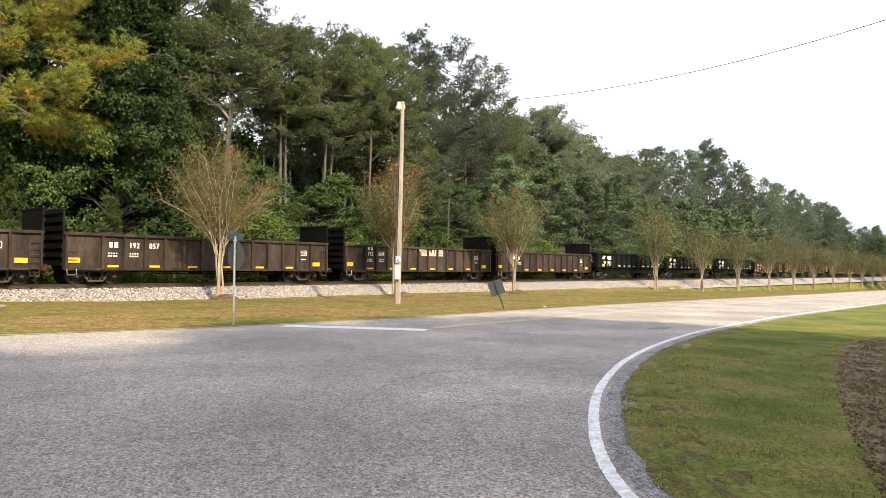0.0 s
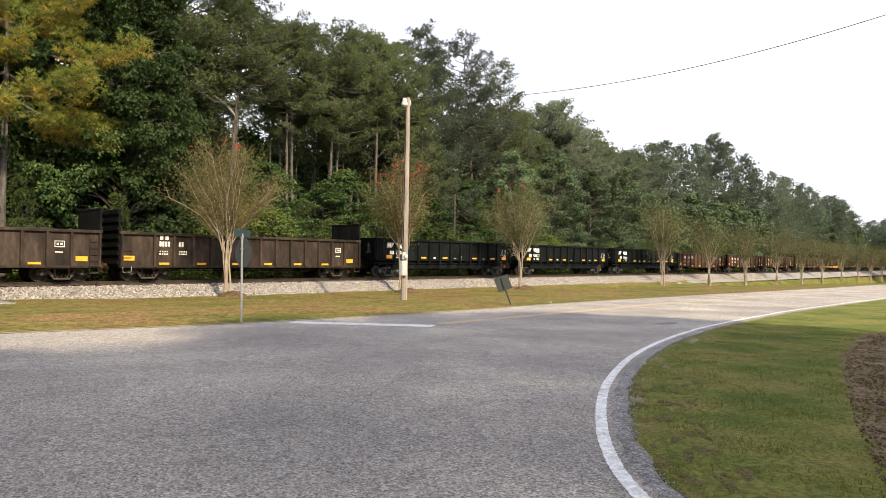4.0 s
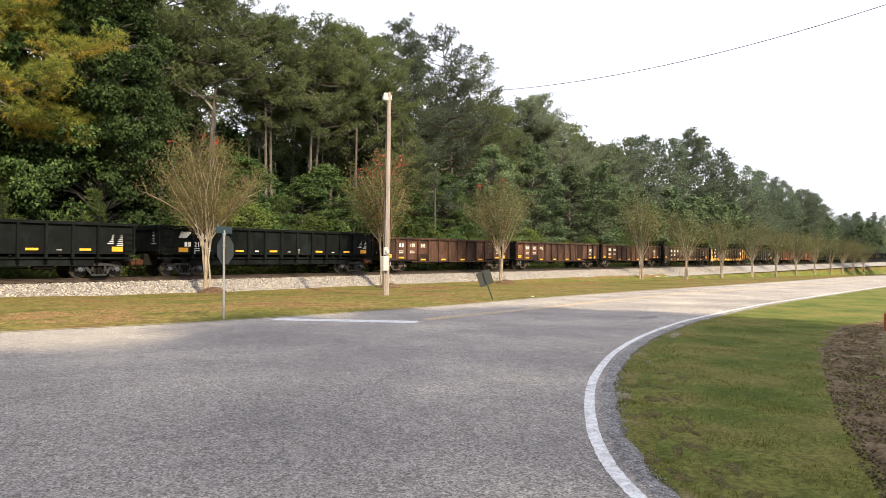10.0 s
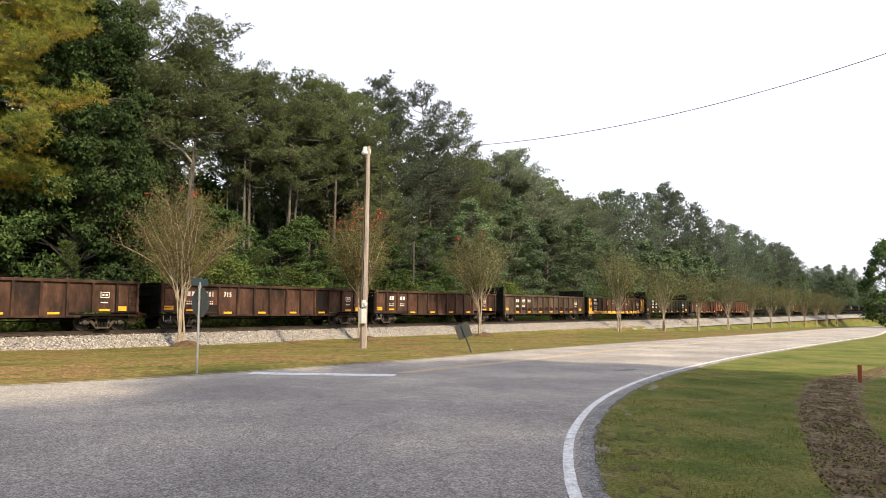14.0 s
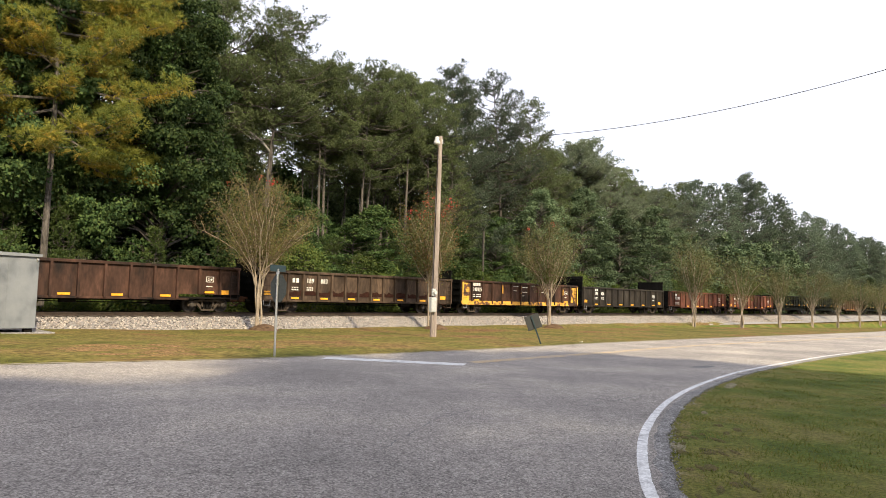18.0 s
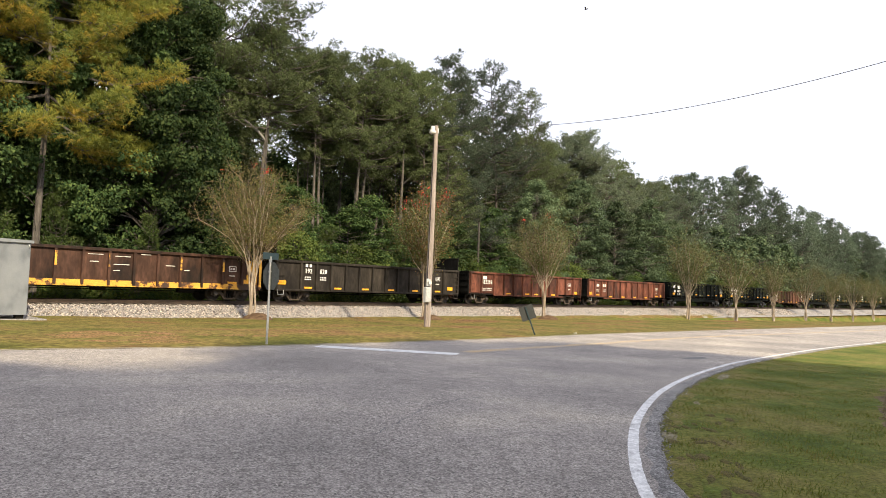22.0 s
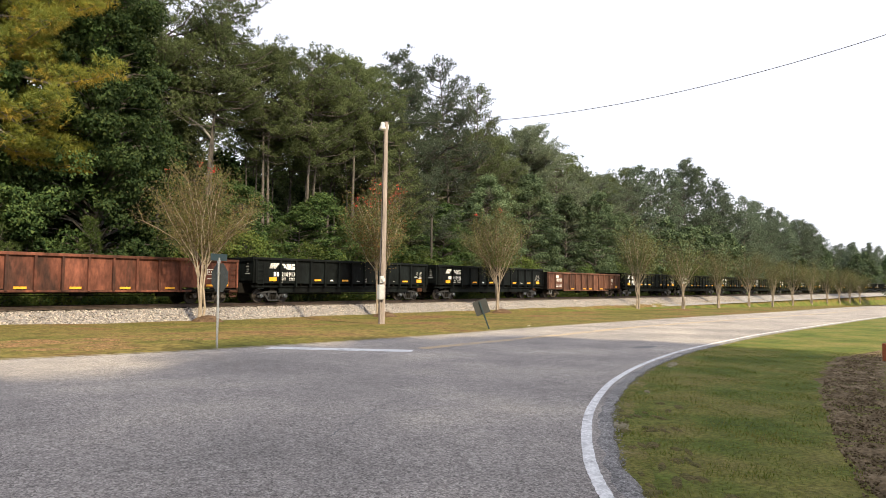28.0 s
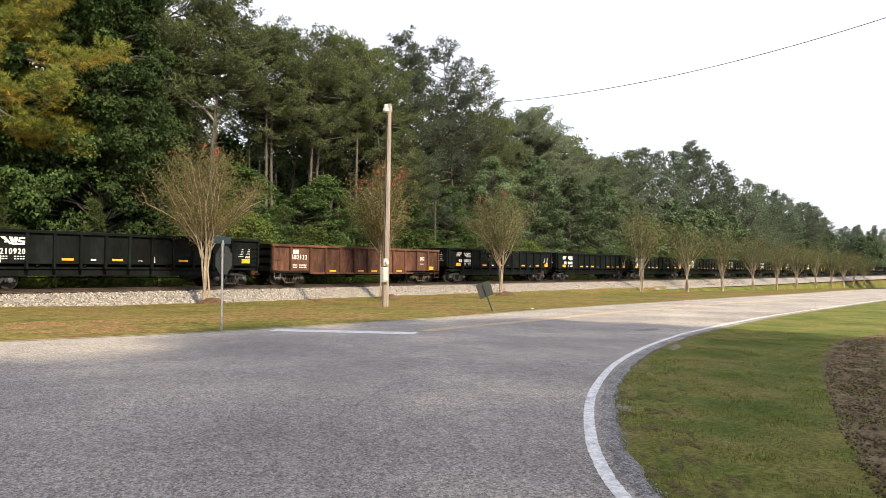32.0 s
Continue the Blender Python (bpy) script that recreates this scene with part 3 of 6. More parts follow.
def build_track():
    track = thing("railway_track", "single rail line on wooden ties in pale ballast", "railway track", kind="structure")
    prof = [(-0.075, 0), (0.075, 0), (0.07, 0.02), (0.012, 0.035), (0.012, 0.11), (0.036, 0.125), (0.036, 0.16), (-0.036, 0.16), (-0.036, 0.125), (-0.012, 0.11), (-0.012, 0.035), (-0.07, 0.02)]
    for s in (-0.755, 0.755):
        part("rail", Shape().slab([(TRACK_Y + s + a, RAIL_Z - 0.16 + b) for a, b in prof], 0, -80, 420), RAIL, track)
    tie = Shape().box(-0.11, -1.3, -0.18, 0.11, 1.3, 0, 0.012).mesh("tie", TIE)
    for i in range(260):
        part("tie", tie, None, track, m=pose(0.5 * i, TRACK_Y + 0.03 * math.sin(i * 7.3), RAIL_Z - 0.16, 0, 0, 0.8 * math.sin(i * 3.1)))
    rest = Shape()
    for i in range(-80, 420):
        if not 0 <= i < 260:
            rest.box(0.5 * i - 0.11, TRACK_Y - 1.3, RAIL_Z - 0.34, 0.5 * i + 0.11, TRACK_Y + 1.3, RAIL_Z - 0.16)
    tagged(part("tie_row", rest, TIE, track), kind="stuff")


def bed(x, y):
    """The ballast's surface."""
    a = abs(y - TRACK_Y)
    top = RAIL_Z - 0.24
    wob = 0.10 * noise.noise((x * 0.4, 0, y * 0.3))
    if a < 1.75:
        z = top
    else:
        z = top - (a - 1.75) / (2.4 + wob)
    return z + 0.035 * noise.noise((x * 3.7, y * 3.7, 0)) + 0.02 * noise.noise((x * 11, y * 11, 4.0))


build_track()
sheet("ballast", spread((-80, 0, 4), (0, 70, 0.25), (70, 160, 0.8), (160, 420, 4)), spread((32.3, 34.6, 0.12), (34.6, 39.8, 0.4)), bed, GRAVEL,
      label="banked bed of pale grey crushed stone", category="ballast")


def stones(name, n, x0, x1, y0, y1, size, seed, height):
    rng = np.random.default_rng(seed)
    x = x0 + (x1 - x0) * rng.random(n) ** 1.5
    y = y0 + (y1 - y0) * rng.random(n)
    z = np.array([height(a, b) for a, b in zip(x, y)])
    base = np.array([(1, 0, 0), (-1, 0, 0), (0, 1, 0), (0, -1, 0), (0, 0, 1), (0, 0, -1)], float)
    fc = np.array([(0, 2, 4), (2, 1, 4), (1, 3, 4), (3, 0, 4), (2, 0, 5), (1, 2, 5), (3, 1, 5), (0, 3, 5)])
    s = size * (0.6 + 0.9 * rng.random((n, 1, 1)))
    v = base[None] * s * (0.6 + 0.7 * rng.random((n, 6, 1)))
    a = rng.random(n) * 6.28
    c, q = np.cos(a)[:, None], np.sin(a)[:, None]
    v = np.stack([v[..., 0] * c - v[..., 1] * q, v[..., 0] * q + v[..., 1] * c, v[..., 2] * 0.8], -1)
    v += np.stack([x, y, z + size * 0.25], -1)[:, None]
    f = fc[None] + 6 * np.arange(n)[:, None, None]
    return mesh_np(name, v.reshape(-1, 3), f.reshape(-1, 3), STONE)


tagged(new("ballast_stones", stones("ballast_stones", 24000, 2, 110, 32.75, 35.0, 0.042, 5, bed)), "loose pale crushed stones on the banked bed", "stones", kind="stuff")


def torn_earth():
    """A strip of scraped, heaped soil lying on the turf."""
    mid = smooth_curve([(5.0, 0.2, 0), (7.5, 0.92, 0), (9.8, 1.45, 0), (12.3, 2.02, 0), (16, 2.62, 0), (20, 3.0, 0), (26, 2.5, 0)], 44)
    wide = [0.3, 0.46, 0.46, 0.54, 0.6, 0.66, 0.3]
    v, f, n = [], [], 34
    for i, p in enumerate(mid):
        s = i / (len(mid) - 1) * 6
        w = wide[int(s)] + (wide[min(6, int(s) + 1)] - wide[int(s)]) * (s - int(s))
        for j in range(n):
            q = 2 * j / (n - 1) - 1
            y = p.y + q * w * (1 + 0.3 * noise.noise((p.x * 1.3, q, 0)) + 0.12 * noise.noise((p.x * 5, q, 9)))
            h = (1 - q ** 4) * (-0.012 + 0.085 * abs(noise.noise((p.x * 2.6, y * 3.0, 1))) + 0.04 * abs(noise.noise((p.x * 8, y * 9, 2))))
            v.append((p.x, y, land(p.x, y) + (h if abs(q) < 1 else -0.02)))
    for i in range(len(mid) - 1):
        for j in range(n - 1):
            f.append((i * n + j, (i + 1) * n + j, (i + 1) * n + j + 1, i * n + j + 1))
    tagged(new("earth_strip", mesh_of("earth_strip", v, f, DIRT)), "strip of freshly scraped brown soil on the turf", "soil", kind="structure")
    line = [(p.x, p.y) for p in mid]
    me = stones("soil_clods", 5200, 5.1, 27, -0.45, 0.45, 0.013, 8, lambda x, d: 0.0)
    co = np.empty(len(me.vertices) * 3, dtype=np.float32)
    me.vertices.foreach_get("co", co)
    co = co.reshape(-1, 6, 3)
    at = co.mean(1)
    for k in range(len(co)):
        x, y = float(at[k, 0]), between(line, float(at[k, 0])) + float(at[k, 1])
        co[k, :, 1] += y - at[k, 1]
        co[k, :, 2] += land(x, y) + 0.03 - 0.04 * abs(float(at[k, 1]))
    me.vertices.foreach_set("co", co.ravel())
    me.materials[0] = DIRT
    tagged(new("soil_clods", me), "loose clods of dark soil", "soil", kind="stuff")


torn_earth()


def crumbs():
    """Broken asphalt and grit in a thin line along the edge of the paving."""
    rng = np.random.default_rng(31)
    line = finer([p for p in LINE_C if p[1] > -1.5 and p[0] < 40], 0.02)
    at = np.array(line)
    n = 7000
    pick = (len(at) * rng.random(n) ** 1.7).astype(int)
    d = np.gradient(at, axis=0)
    d /= np.linalg.norm(d, axis=1, keepdims=True)
    side = np.stack([d[:, 1], -d[:, 0]], 1)
    off = 0.25 + 0.045 * rng.normal(size=n) * (0.6 + 0.7 * np.abs(np.sin(pick * 0.013)))
    p = at[pick] + side[pick] * off[:, None]
    me = stones("edge_grit", n, 0, 1, 0, 1, 0.0095, 32, lambda x, y: 0.0)
    co = np.empty(len(me.vertices) * 3, dtype=np.float32)
    me.vertices.foreach_get("co", co)
    co = co.reshape(-1, 6, 3)
    co[:, :, :2] += (p - co.mean(1)[:, :2])[:, None]
    co[:, :, 2] += (np.array([fall(x) for x in p[:, 0]]) + 0.008)[:, None]
    me.vertices.foreach_set("co", co.ravel())
    me.materials[0] = GRIT
    tagged(new("edge_grit", me), "loose grit along the crumbling asphalt edge", "gravel", kind="stuff")


def worn_edge():
    """Dry, thin turf next to the paving."""
    line = finer([p for p in LINE_C if p[1] > -6 and p[0] < 60], 0.09)
    v, f, n = [], [], 7
    for i, (x, y) in enumerate(line):
        a, b = line[max(i - 1, 0)], line[min(i + 1, len(line) - 1)]
        d = Vector((b[0] - a[0], b[1] - a[1], 0)).normalized()
        wide = 0.32 + 0.3 * noise.noise((x * 0.8, y * 0.8, 0)) + 0.16 * noise.noise((x * 3, y * 3, 2)) + 0.06 * noise.noise((x * 9, y * 9, 5))
        for j in range(n):
            o = 0.16 + wide * j / (n - 1)
            px, py = x + d.y * o, y - d.x * o
            v.append((px, py, land(px, py) + (0.007 if j < n - 1 else -0.004)))
    f = [(i * n + j, i * n + j + 1, (i + 1) * n + j + 1, (i + 1) * n + j) for i in range(len(line) - 1) for j in range(n - 1)]
    tagged(new("worn_edge", mesh_of("worn_edge", v, [q[::-1] for q in f], WORN)), "thin dry turf and bare soil beside the asphalt", "verge", kind="structure")


def broken_edge():
    """The crumbling lip of the asphalt outside the painted line."""
    line = finer([p for p in LINE_C if p[1] > -4 and p[0] < 70], 0.05)
    v, f = [], []
    for i, (x, y) in enumerate(line):
        a, b = line[max(i - 1, 0)], line[min(i + 1, len(line) - 1)]
        d = Vector((b[0] - a[0], b[1] - a[1], 0)).normalized()
        inner = 0.13 + 0.05 * noise.noise((x * 2.3, y * 2.3, 1)) + 0.015 * noise.noise((x * 7, y * 7, 2))
        outer = max(inner + 0.03, 0.24 + 0.05 * noise.noise((x * 1.7, y * 1.7, 4)) + 0.015 * noise.noise((x * 6, y * 6, 6)))
        for o, lift in ((inner, 0.0262), (outer, 0.0266), (outer + 0.07, -0.004)):
            v.append((x + d.y * o, y - d.x * o, fall(x + d.y * o) + lift))
        if i:
            for k in (0, 1):
                f.append((3 * i - 3 + k, 3 * i - 2 + k, 3 * i + 1 + k, 3 * i + k))
    tagged(new("broken_edge", mesh_of("broken_edge", v, f, CRUMB)), "dark crumbling lip of the asphalt with loose grit", "verge", kind="structure")


worn_edge()
broken_edge()
crumbs()


def flat_patch(name, pts, mat, lift, label, category):
    """A thin flat shape on the paving."""
    v = [(x, y, fall(x) + lift) for x, y in pts]
    tagged(new(name, mesh_of(name, v, [tuple(range(len(v)))], mat)), label, category, kind="structure")


def road_wear():
    rng = random.Random(4)
    for line in ([(4.5, 5.4), (5.15, 5.75), (6.4, 6.45), (7.25, 6.66), (8.3, 6.42), (9.1, 5.95), (11.2, 6.1)],):
        pts, jag = finer(line, 0.07), []
        for x, y in pts:
            jag.append((x + rng.gauss(0, 0.018), y + rng.gauss(0, 0.018)))
        ribbon("road_crack", jag, 0.008, 0.0245, TAR, "thin dark crack in the asphalt", "crack", ragged=1.4)
    flat_patch("tar_patch", [(19.0 + 0.6 * math.cos(a) * (1 + 0.2 * math.sin(3 * a)), 8.35 + 0.25 * math.sin(a) * (1 + 0.25 * math.cos(2 * a))) for a in (6.283 * k / 22 for k in range(22))], TAR, 0.0255, "dark tar patch on the asphalt", "patch")


road_wear()


# ---- the train ----
def glyphs(size):
    """Outlines of the ten figures in the built-in font, as flat meshes."""
    res = {}
    for ch in "0123456789":
        cu = bpy.data.curves.new("figure", "FONT")
        cu.body, cu.size, cu.align_x = ch, size, "CENTER"
        cu.resolution_u = 3
        ob = new("figure", cu)
        bpy.context.view_layer.update()
        me = bpy.data.meshes.new_from_object(ob.evaluated_get(bpy.context.evaluated_depsgraph_get()))
        res[ch] = ([tuple(v.co) for v in me.vertices], [tuple(p.vertices) for p in me.polygons])
        bpy.data.objects.remove(ob)
        bpy.data.curves.remove(cu)
        bpy.data.meshes.remove(me)
    return res


FIGURES = glyphs(1.0)


def write_number(car, text, x, z, size, ink, y=-1.535, pitch=0.46):
    """Bold figures, one part each."""
    for i, ch in enumerate(text):
        def make():
            s = Shape()
            v, f = FIGURES[ch]
            for dx in (0.0, 0.03, 0.06):
                s.add([((a * 0.74 + dx) * size, -0.0006 * (dx > 0) - 0.0006 * (dx > 0.04), b * size) for a, b, _ in v], f)
            return s.mesh("figure", ink)
        part("figure", cached(("figure", ch, size), make), ink, car, m=pose(x + i * pitch * size, y, z))


def bar(shape, x0, z0, x1, z1, y=-1.532, slant=0.0):
    shape.slab([(x0, z0), (x1, z0), (x1 + slant, z1), (x0 + slant, z1)], 1, y - 0.002, y + 0.004)


CAR_MESH = {}


def cached(key, make):
    if key not in CAR_MESH:
        CAR_MESH[key] = make()
    return CAR_MESH[key]


def truck_parts(car, x, mat):
    """A two-axle truck: side frames, bolster, wheelsets."""
    def frame_shape(y0, y1):
        """A cast side frame: arched top member, open windows, V-shaped tension members, pedestal jaws."""
        s = Shape()
        s.slab([(-1.1, 0.56), (-0.95, 0.62), (-0.45, 0.73), (0.45, 0.73), (0.95, 0.62), (1.1, 0.56), (1.1, 0.46), (0.9, 0.5), (0.42, 0.61), (-0.42, 0.61), (-0.9, 0.5), (-1.1, 0.46)], 1, y0, y1)
        for e in (-1, 1):
            s.slab([(e * 0.72, 0.56), (e * 0.58, 0.6), (e * 0.2, 0.22), (e * 0.26, 0.12), (e * 0.36, 0.14)][::e], 1, y0, y1)
            s.slab([(e * 0.26, 0.62), (e * 0.36, 0.62), (e * 0.36, 0.2), (e * 0.26, 0.2)][::e], 1, y0, y1)
            for c in (0.7, 1.06):
                s.box(e * c - 0.05, y0, 0.34, e * c + 0.05, y1, 0.56, 0.01)
            s.box(e * 0.88 - 0.17, y0 + 0.01, 0.48, e * 0.88 + 0.17, y1 - 0.01, 0.56, 0.01)
        s.box(-0.36, y0 - 0.01, 0.1, 0.36, y1 + 0.01, 0.19, 0.015)
        return s
    truck = part("truck", cached("bolster", lambda: Shape().box(-0.22, -1.0, 0.4, 0.22, 1.0, 0.68, 0.03).mesh("truck", UNDER)), None, car, m=pose(x, 0, 0))
    part("side_frame", cached("frame_n", lambda: frame_shape(-1.12, -0.98).mesh("side_frame", TRUCK_GREY)), mat, truck)
    part("side_frame", cached("frame_f", lambda: frame_shape(0.98, 1.12).mesh("side_frame", TRUCK_GREY)), mat, truck)

    spring = cached("spring", lambda: Shape().tube([(0, -1.05, 0.2), (0, -1.05, 0.44)], 0.07, 8).mesh("spring", UNDER))
    for k in (-0.18, 0, 0.18):
        part("spring", spring, None, truck, m=pose(k, 0, 0))

    def wheelset():
        s = Shape()
        for e in (-1, 1):
            ring = [(0.0, 0.66), (0.1, 0.66), (0.1, 0.7), (0.4, 0.72), (0.44, 0.69), (0.44, 0.72), (0.42, 0.82), (0.36, 0.83), (0.33, 0.79), (0.16, 0.78), (0.12, 0.84), (0.0, 0.84)]
            n, m, base = 16, len(ring), len(s.v)
            for k in range(n):
                a = 2 * math.pi * k / n
                s.v += [(r * math.cos(a), e * y, r * math.sin(a)) for r, y in ring]
            for k in range(n):
                for j in range(m - 1):
                    q = (base + k * m + j, base + k * m + j + 1, base + ((k + 1) % n) * m + j + 1, base + ((k + 1) % n) * m + j)
                    s.f.append(q if e < 0 else q[::-1])
        s.tube([(0, -0.98, 0), (0, 0.98, 0)], 0.075, 8)
        for k in range(3):
            a = 2.1 * k
            s.box(0.22 * math.cos(a) - 0.02, -0.845, 0.22 * math.sin(a) - 0.02, 0.22 * math.cos(a) + 0.02, -0.83, 0.22 * math.sin(a) + 0.02)
        return s.mesh("wheelset", WHEEL_STEEL)
    wheels = []
    for sx in (-0.88, 0.88):
        w = part("wheelset", cached("wheelset", wheelset), None, truck, m=pose(sx, 0, 0.42))
        cap = cached("cap", lambda: Shape().tube([(0, -0.96, 0.42), (0, -1.17, 0.42), (0, -1.2, 0.42)], [0.125, 0.12, 0.08], 12).tube([(0, -1.19, 0.42), (0, -1.215, 0.42)], 0.05, 6).mesh("bearing_cap", CAP_OLD))
        part("bearing_cap", cap, CAP_NEW if mat == STEEL_TRUCK else CAP_OLD, truck, m=pose(sx, 0, 0))
        wheels.append(w)
    return wheels


WHEELS = []


def gondola(style, length, body, marks, label, group):
    """An open freight car. style: bulkhead, plain, fishbelly or coal."""
    car = thing("gondola_car", label, "freight car", group)
    h = length / 2
    coal = style == "coal"
    top, low = (2.74, 1.2) if coal else (2.5, 0.74)
    if style == "plain":
        top = 2.52
    # how far a bulkhead end stands above the sides
    raised = marks.get("raised", 1.12) if style == "bulkhead" else 0.0
    key = (style, length, raised)
    # deeper amidships, cut up over the trucks
    belly, end_low = style in ("fishbelly", "plain"), 1.0 if style == "fishbelly" else 0.93

    def side(y0, y1):
        def make():
            s = Shape()
            if belly:
                s.slab([(-h, top), (-h, end_low), (-h + 2.4, end_low), (-h + 3.2, 0.72), (h - 3.2, 0.72), (h - 2.4, end_low), (h, end_low), (h, top)], 1, y0, y1)
            else:
                s.box(-h, y0, low, h, y1, top, 0.006)
            return s.mesh("side_panel", body)
        return make
    part("side_panel", cached((key, "far"), side(1.46, 1.5)), body, car)
    chord = lambda s: (lambda: Shape().box(-h - 0.03, s - 0.085, top - 0.13, h + 0.03, s + 0.085, top + 0.02, 0.018).mesh("top_chord", body))
    part("top_chord", cached((key, "cn"), chord(-1.53)), body, car)
    part("top_chord", cached((key, "cf"), chord(1.53)), body, car)
    if coal:
        # a deep sill carried on gussets, with open bays between them
        def sill():
            s = Shape().box(-h, -1.3, 0.94, h, -1.2, 1.06, 0.01).box(-h + 1.9, -1.22, 0.62, h - 1.9, -1.12, 0.9)
            return s.mesh("side_sill", UNDER)
        part("side_sill", cached((key, "sill"), sill), body, car)
    else:
        part("side_sill", cached((key, "sill"), lambda: Shape().box(-h + (2.9 if belly else 0), -1.57, low - 0.06, h - (2.9 if belly else 0), -1.44, low + 0.05, 0.01).mesh("side_sill", body)), body, car)
    # side posts
    first, final, bays = {"bulkhead": (1.75, 1.35, 12), "coal": (1.85, 1.85, 10)}.get(style, (1.15, 1.15, 11))
    wide_bay = "stack" in marks and "trim" not in marks
    if style == "bulkhead" and body == DARK:
        final, bays = 1.63, 11
    xs = [-h + 0.07] + [-h + first + (length - first - final) * i / bays for i in range(bays + 1)] + [h - 0.07]
    if wide_bay:
        # one broad bay for the figures, nine narrower ones
        bays = 10
        xs = [-h + 0.07, -h + 1.36] + [-h + 2.9 + 1.253 * i for i in range(10)] + [h - 0.07]

    def post(drop, wide):
        return lambda: Shape().slab([(-wide, 0), (-wide + 0.02, 0.125), (wide - 0.02, 0.125), (wide, 0)], 2, low - drop, top - 0.12).mesh("side_post", body)
    for x in xs:
        inner = abs(x) < h - 1.0
        cut = belly and abs(x) > h - 2.6
        me = cached((key, "post", inner, cut), post(0.24 if coal and inner else low - end_low if cut else 0.0, 0.075 if inner else 0.06))
        # post outline lies in x and y; turned to face outwards
        part("side_post", me, body, car, m=pose(x, -1.5, 0, 0, 1.4 * math.sin(7 * x) if marks.get("bent") else 0.25 * math.sin(5 * x), 180))
    for x in xs[1:-1]:
        part("side_post", cached((key, "post", True, belly and abs(x) > h - 2.6), None), body, car, m=pose(x, 1.5, 0))
    # one plate between each two posts; the deep car's middle plates reach lower
    for a, b in zip(xs, xs[1:]):
        foot = low if not belly else (0.74 if max(abs(a), abs(b)) < h - 2.6 else end_low)
        bulge = 0.03 if style == "plain" else 0.012
        w = round(b - a, 3)

        def plate():
            s = Shape()
            n, m = 6, 5
            for i in range(n + 1):
                for j in range(m + 1):
                    u, t = i / n, j / m
                    s.v.append((-w / 2 + w * u, -bulge * math.sin(math.pi * u) * math.sin(math.pi * t) - 0.004 * math.sin(9 * u + 7 * t), foot + (top - foot) * t))
            s.f = [(i * (m + 1) + j, (i + 1) * (m + 1) + j, (i + 1) * (m + 1) + j + 1, i * (m + 1) + j + 1) for i in range(n) for j in range(m)]
            s.box(-w / 2, 0.012, foot, w / 2, 0.04, top)
            return s.mesh("side_plate", body, True)
        part("side_plate", cached((key, "plate", w, foot), plate), body, car, m=pose((a + b) / 2, -1.49, 0))
    # ends
    rise = top + raised

    def end_wall():
        s = Shape().box(-0.04, -1.46, low, 0.04, 1.46, rise, 0.006)
        if style == "bulkhead":
            s.box(-0.1, -1.5, rise - 0.08, 0.06, 1.5, rise + 0.02, 0.01)
        else:
            s.box(-0.1, -1.5, top - 0.12, 0.06, 1.5, top + 0.02, 0.01)
        return s.mesh("end_wall", body)
    # other cars' unlit ends: their shade is put into a near-black paint
    dark_end = BLACK if coal else END_SHADE
    n = (7 if raised > 0.7 else 6) if raised else 2 if coal else 4
    rib = cached("end_rib", lambda: Shape().slab([(-1.46, -0.07), (1.46, -0.07), (1.46, 0.07), (-1.46, 0.07)], 0, -0.1, -0.04).mesh("end_rib", body))
    for e in (-1, 1):
        wall = part("end_wall", cached((key, "end"), end_wall), dark_end, car, m=pose(e * h, 0, 0, 0, 0, 0 if e < 0 else 180))
        for i in range(n):
            part("end_rib", rib, dark_end, wall, m=pose(0, 0, low + 0.22 + (rise - low - 0.36) * i / (n - 1)))
    part("floor", cached((key, "floor"), lambda: Shape().box(-h, -1.46, low + 0.02, h, 1.46, low + 0.1).mesh("floor", UNDER)), None, car)

    def frame_under():
        s = Shape().box(-h - 0.25, -0.25, 0.6, h + 0.25, 0.25, low + 0.03, 0.02)
        for x in (-h + 1.6, h - 1.6):
            wide = 1.08 if coal else 1.35
            s.box(x - 0.2, -wide, 0.68, x + 0.2, wide, low + 0.05, 0.02)
        for k in range(-2, 3):
            s.box(k * 2.1 - 0.06, -1.4, low - 0.12, k * 2.1 + 0.06, 1.4, low + 0.03)
        s.tube([(h - 4.6, -0.95, 0.62), (h - 3.7, -0.95, 0.62)], 0.19, 10)
        s.box(-1.2, -1.05, 0.48, -0.5, -0.75, 0.72, 0.03)
        s.tube([(-h + 2.6, -0.7, 0.55), (h - 2.6, -0.7, 0.5)], 0.025, 5)
        return s.mesh("underframe", UNDER)
    part("underframe", cached((key, "under"), frame_under), None, car)
    for e in (-1, 1):
        def coupler():
            s = Shape().box(-0.1, -0.14, 0.62, 0.42, 0.14, 0.9, 0.03).box(0.36, -0.2, 0.6, 0.66, 0.2, 0.94, 0.05)
            s.tube([(0.1, -0.35, 0.72), (0.35, -0.38, 0.5), (0.62, -0.3, 0.42)], 0.03, 6)
            return s.mesh("coupler", COUPLER)
        part("coupler", cached("coupler", coupler), None, car, m=pose(e * (h + 0.0), 0, 0, 0, 0, 0 if e > 0 else 180))
        WHEELS.extend(truck_parts(car, e * (h - 1.62), STEEL_TRUCK if coal else TRUCK_GREY))

        def ladder():
            s = Shape()
            for x in (-0.2, 0.2):
                s.tube([(x, -1.63, low - 0.3), (x, -1.63, top - 0.25)], 0.016, 5)
            for i in range(6):
                z = low - 0.3 + i * (top - low) / 5.6
                s.tube([(-0.2, -1.63, z), (0.2, -1.63, z)], 0.018, 5)
            s.box(-0.22, -1.64, low - 0.34, 0.22, -1.56, low - 0.29)
            return s.mesh("ladder", body)
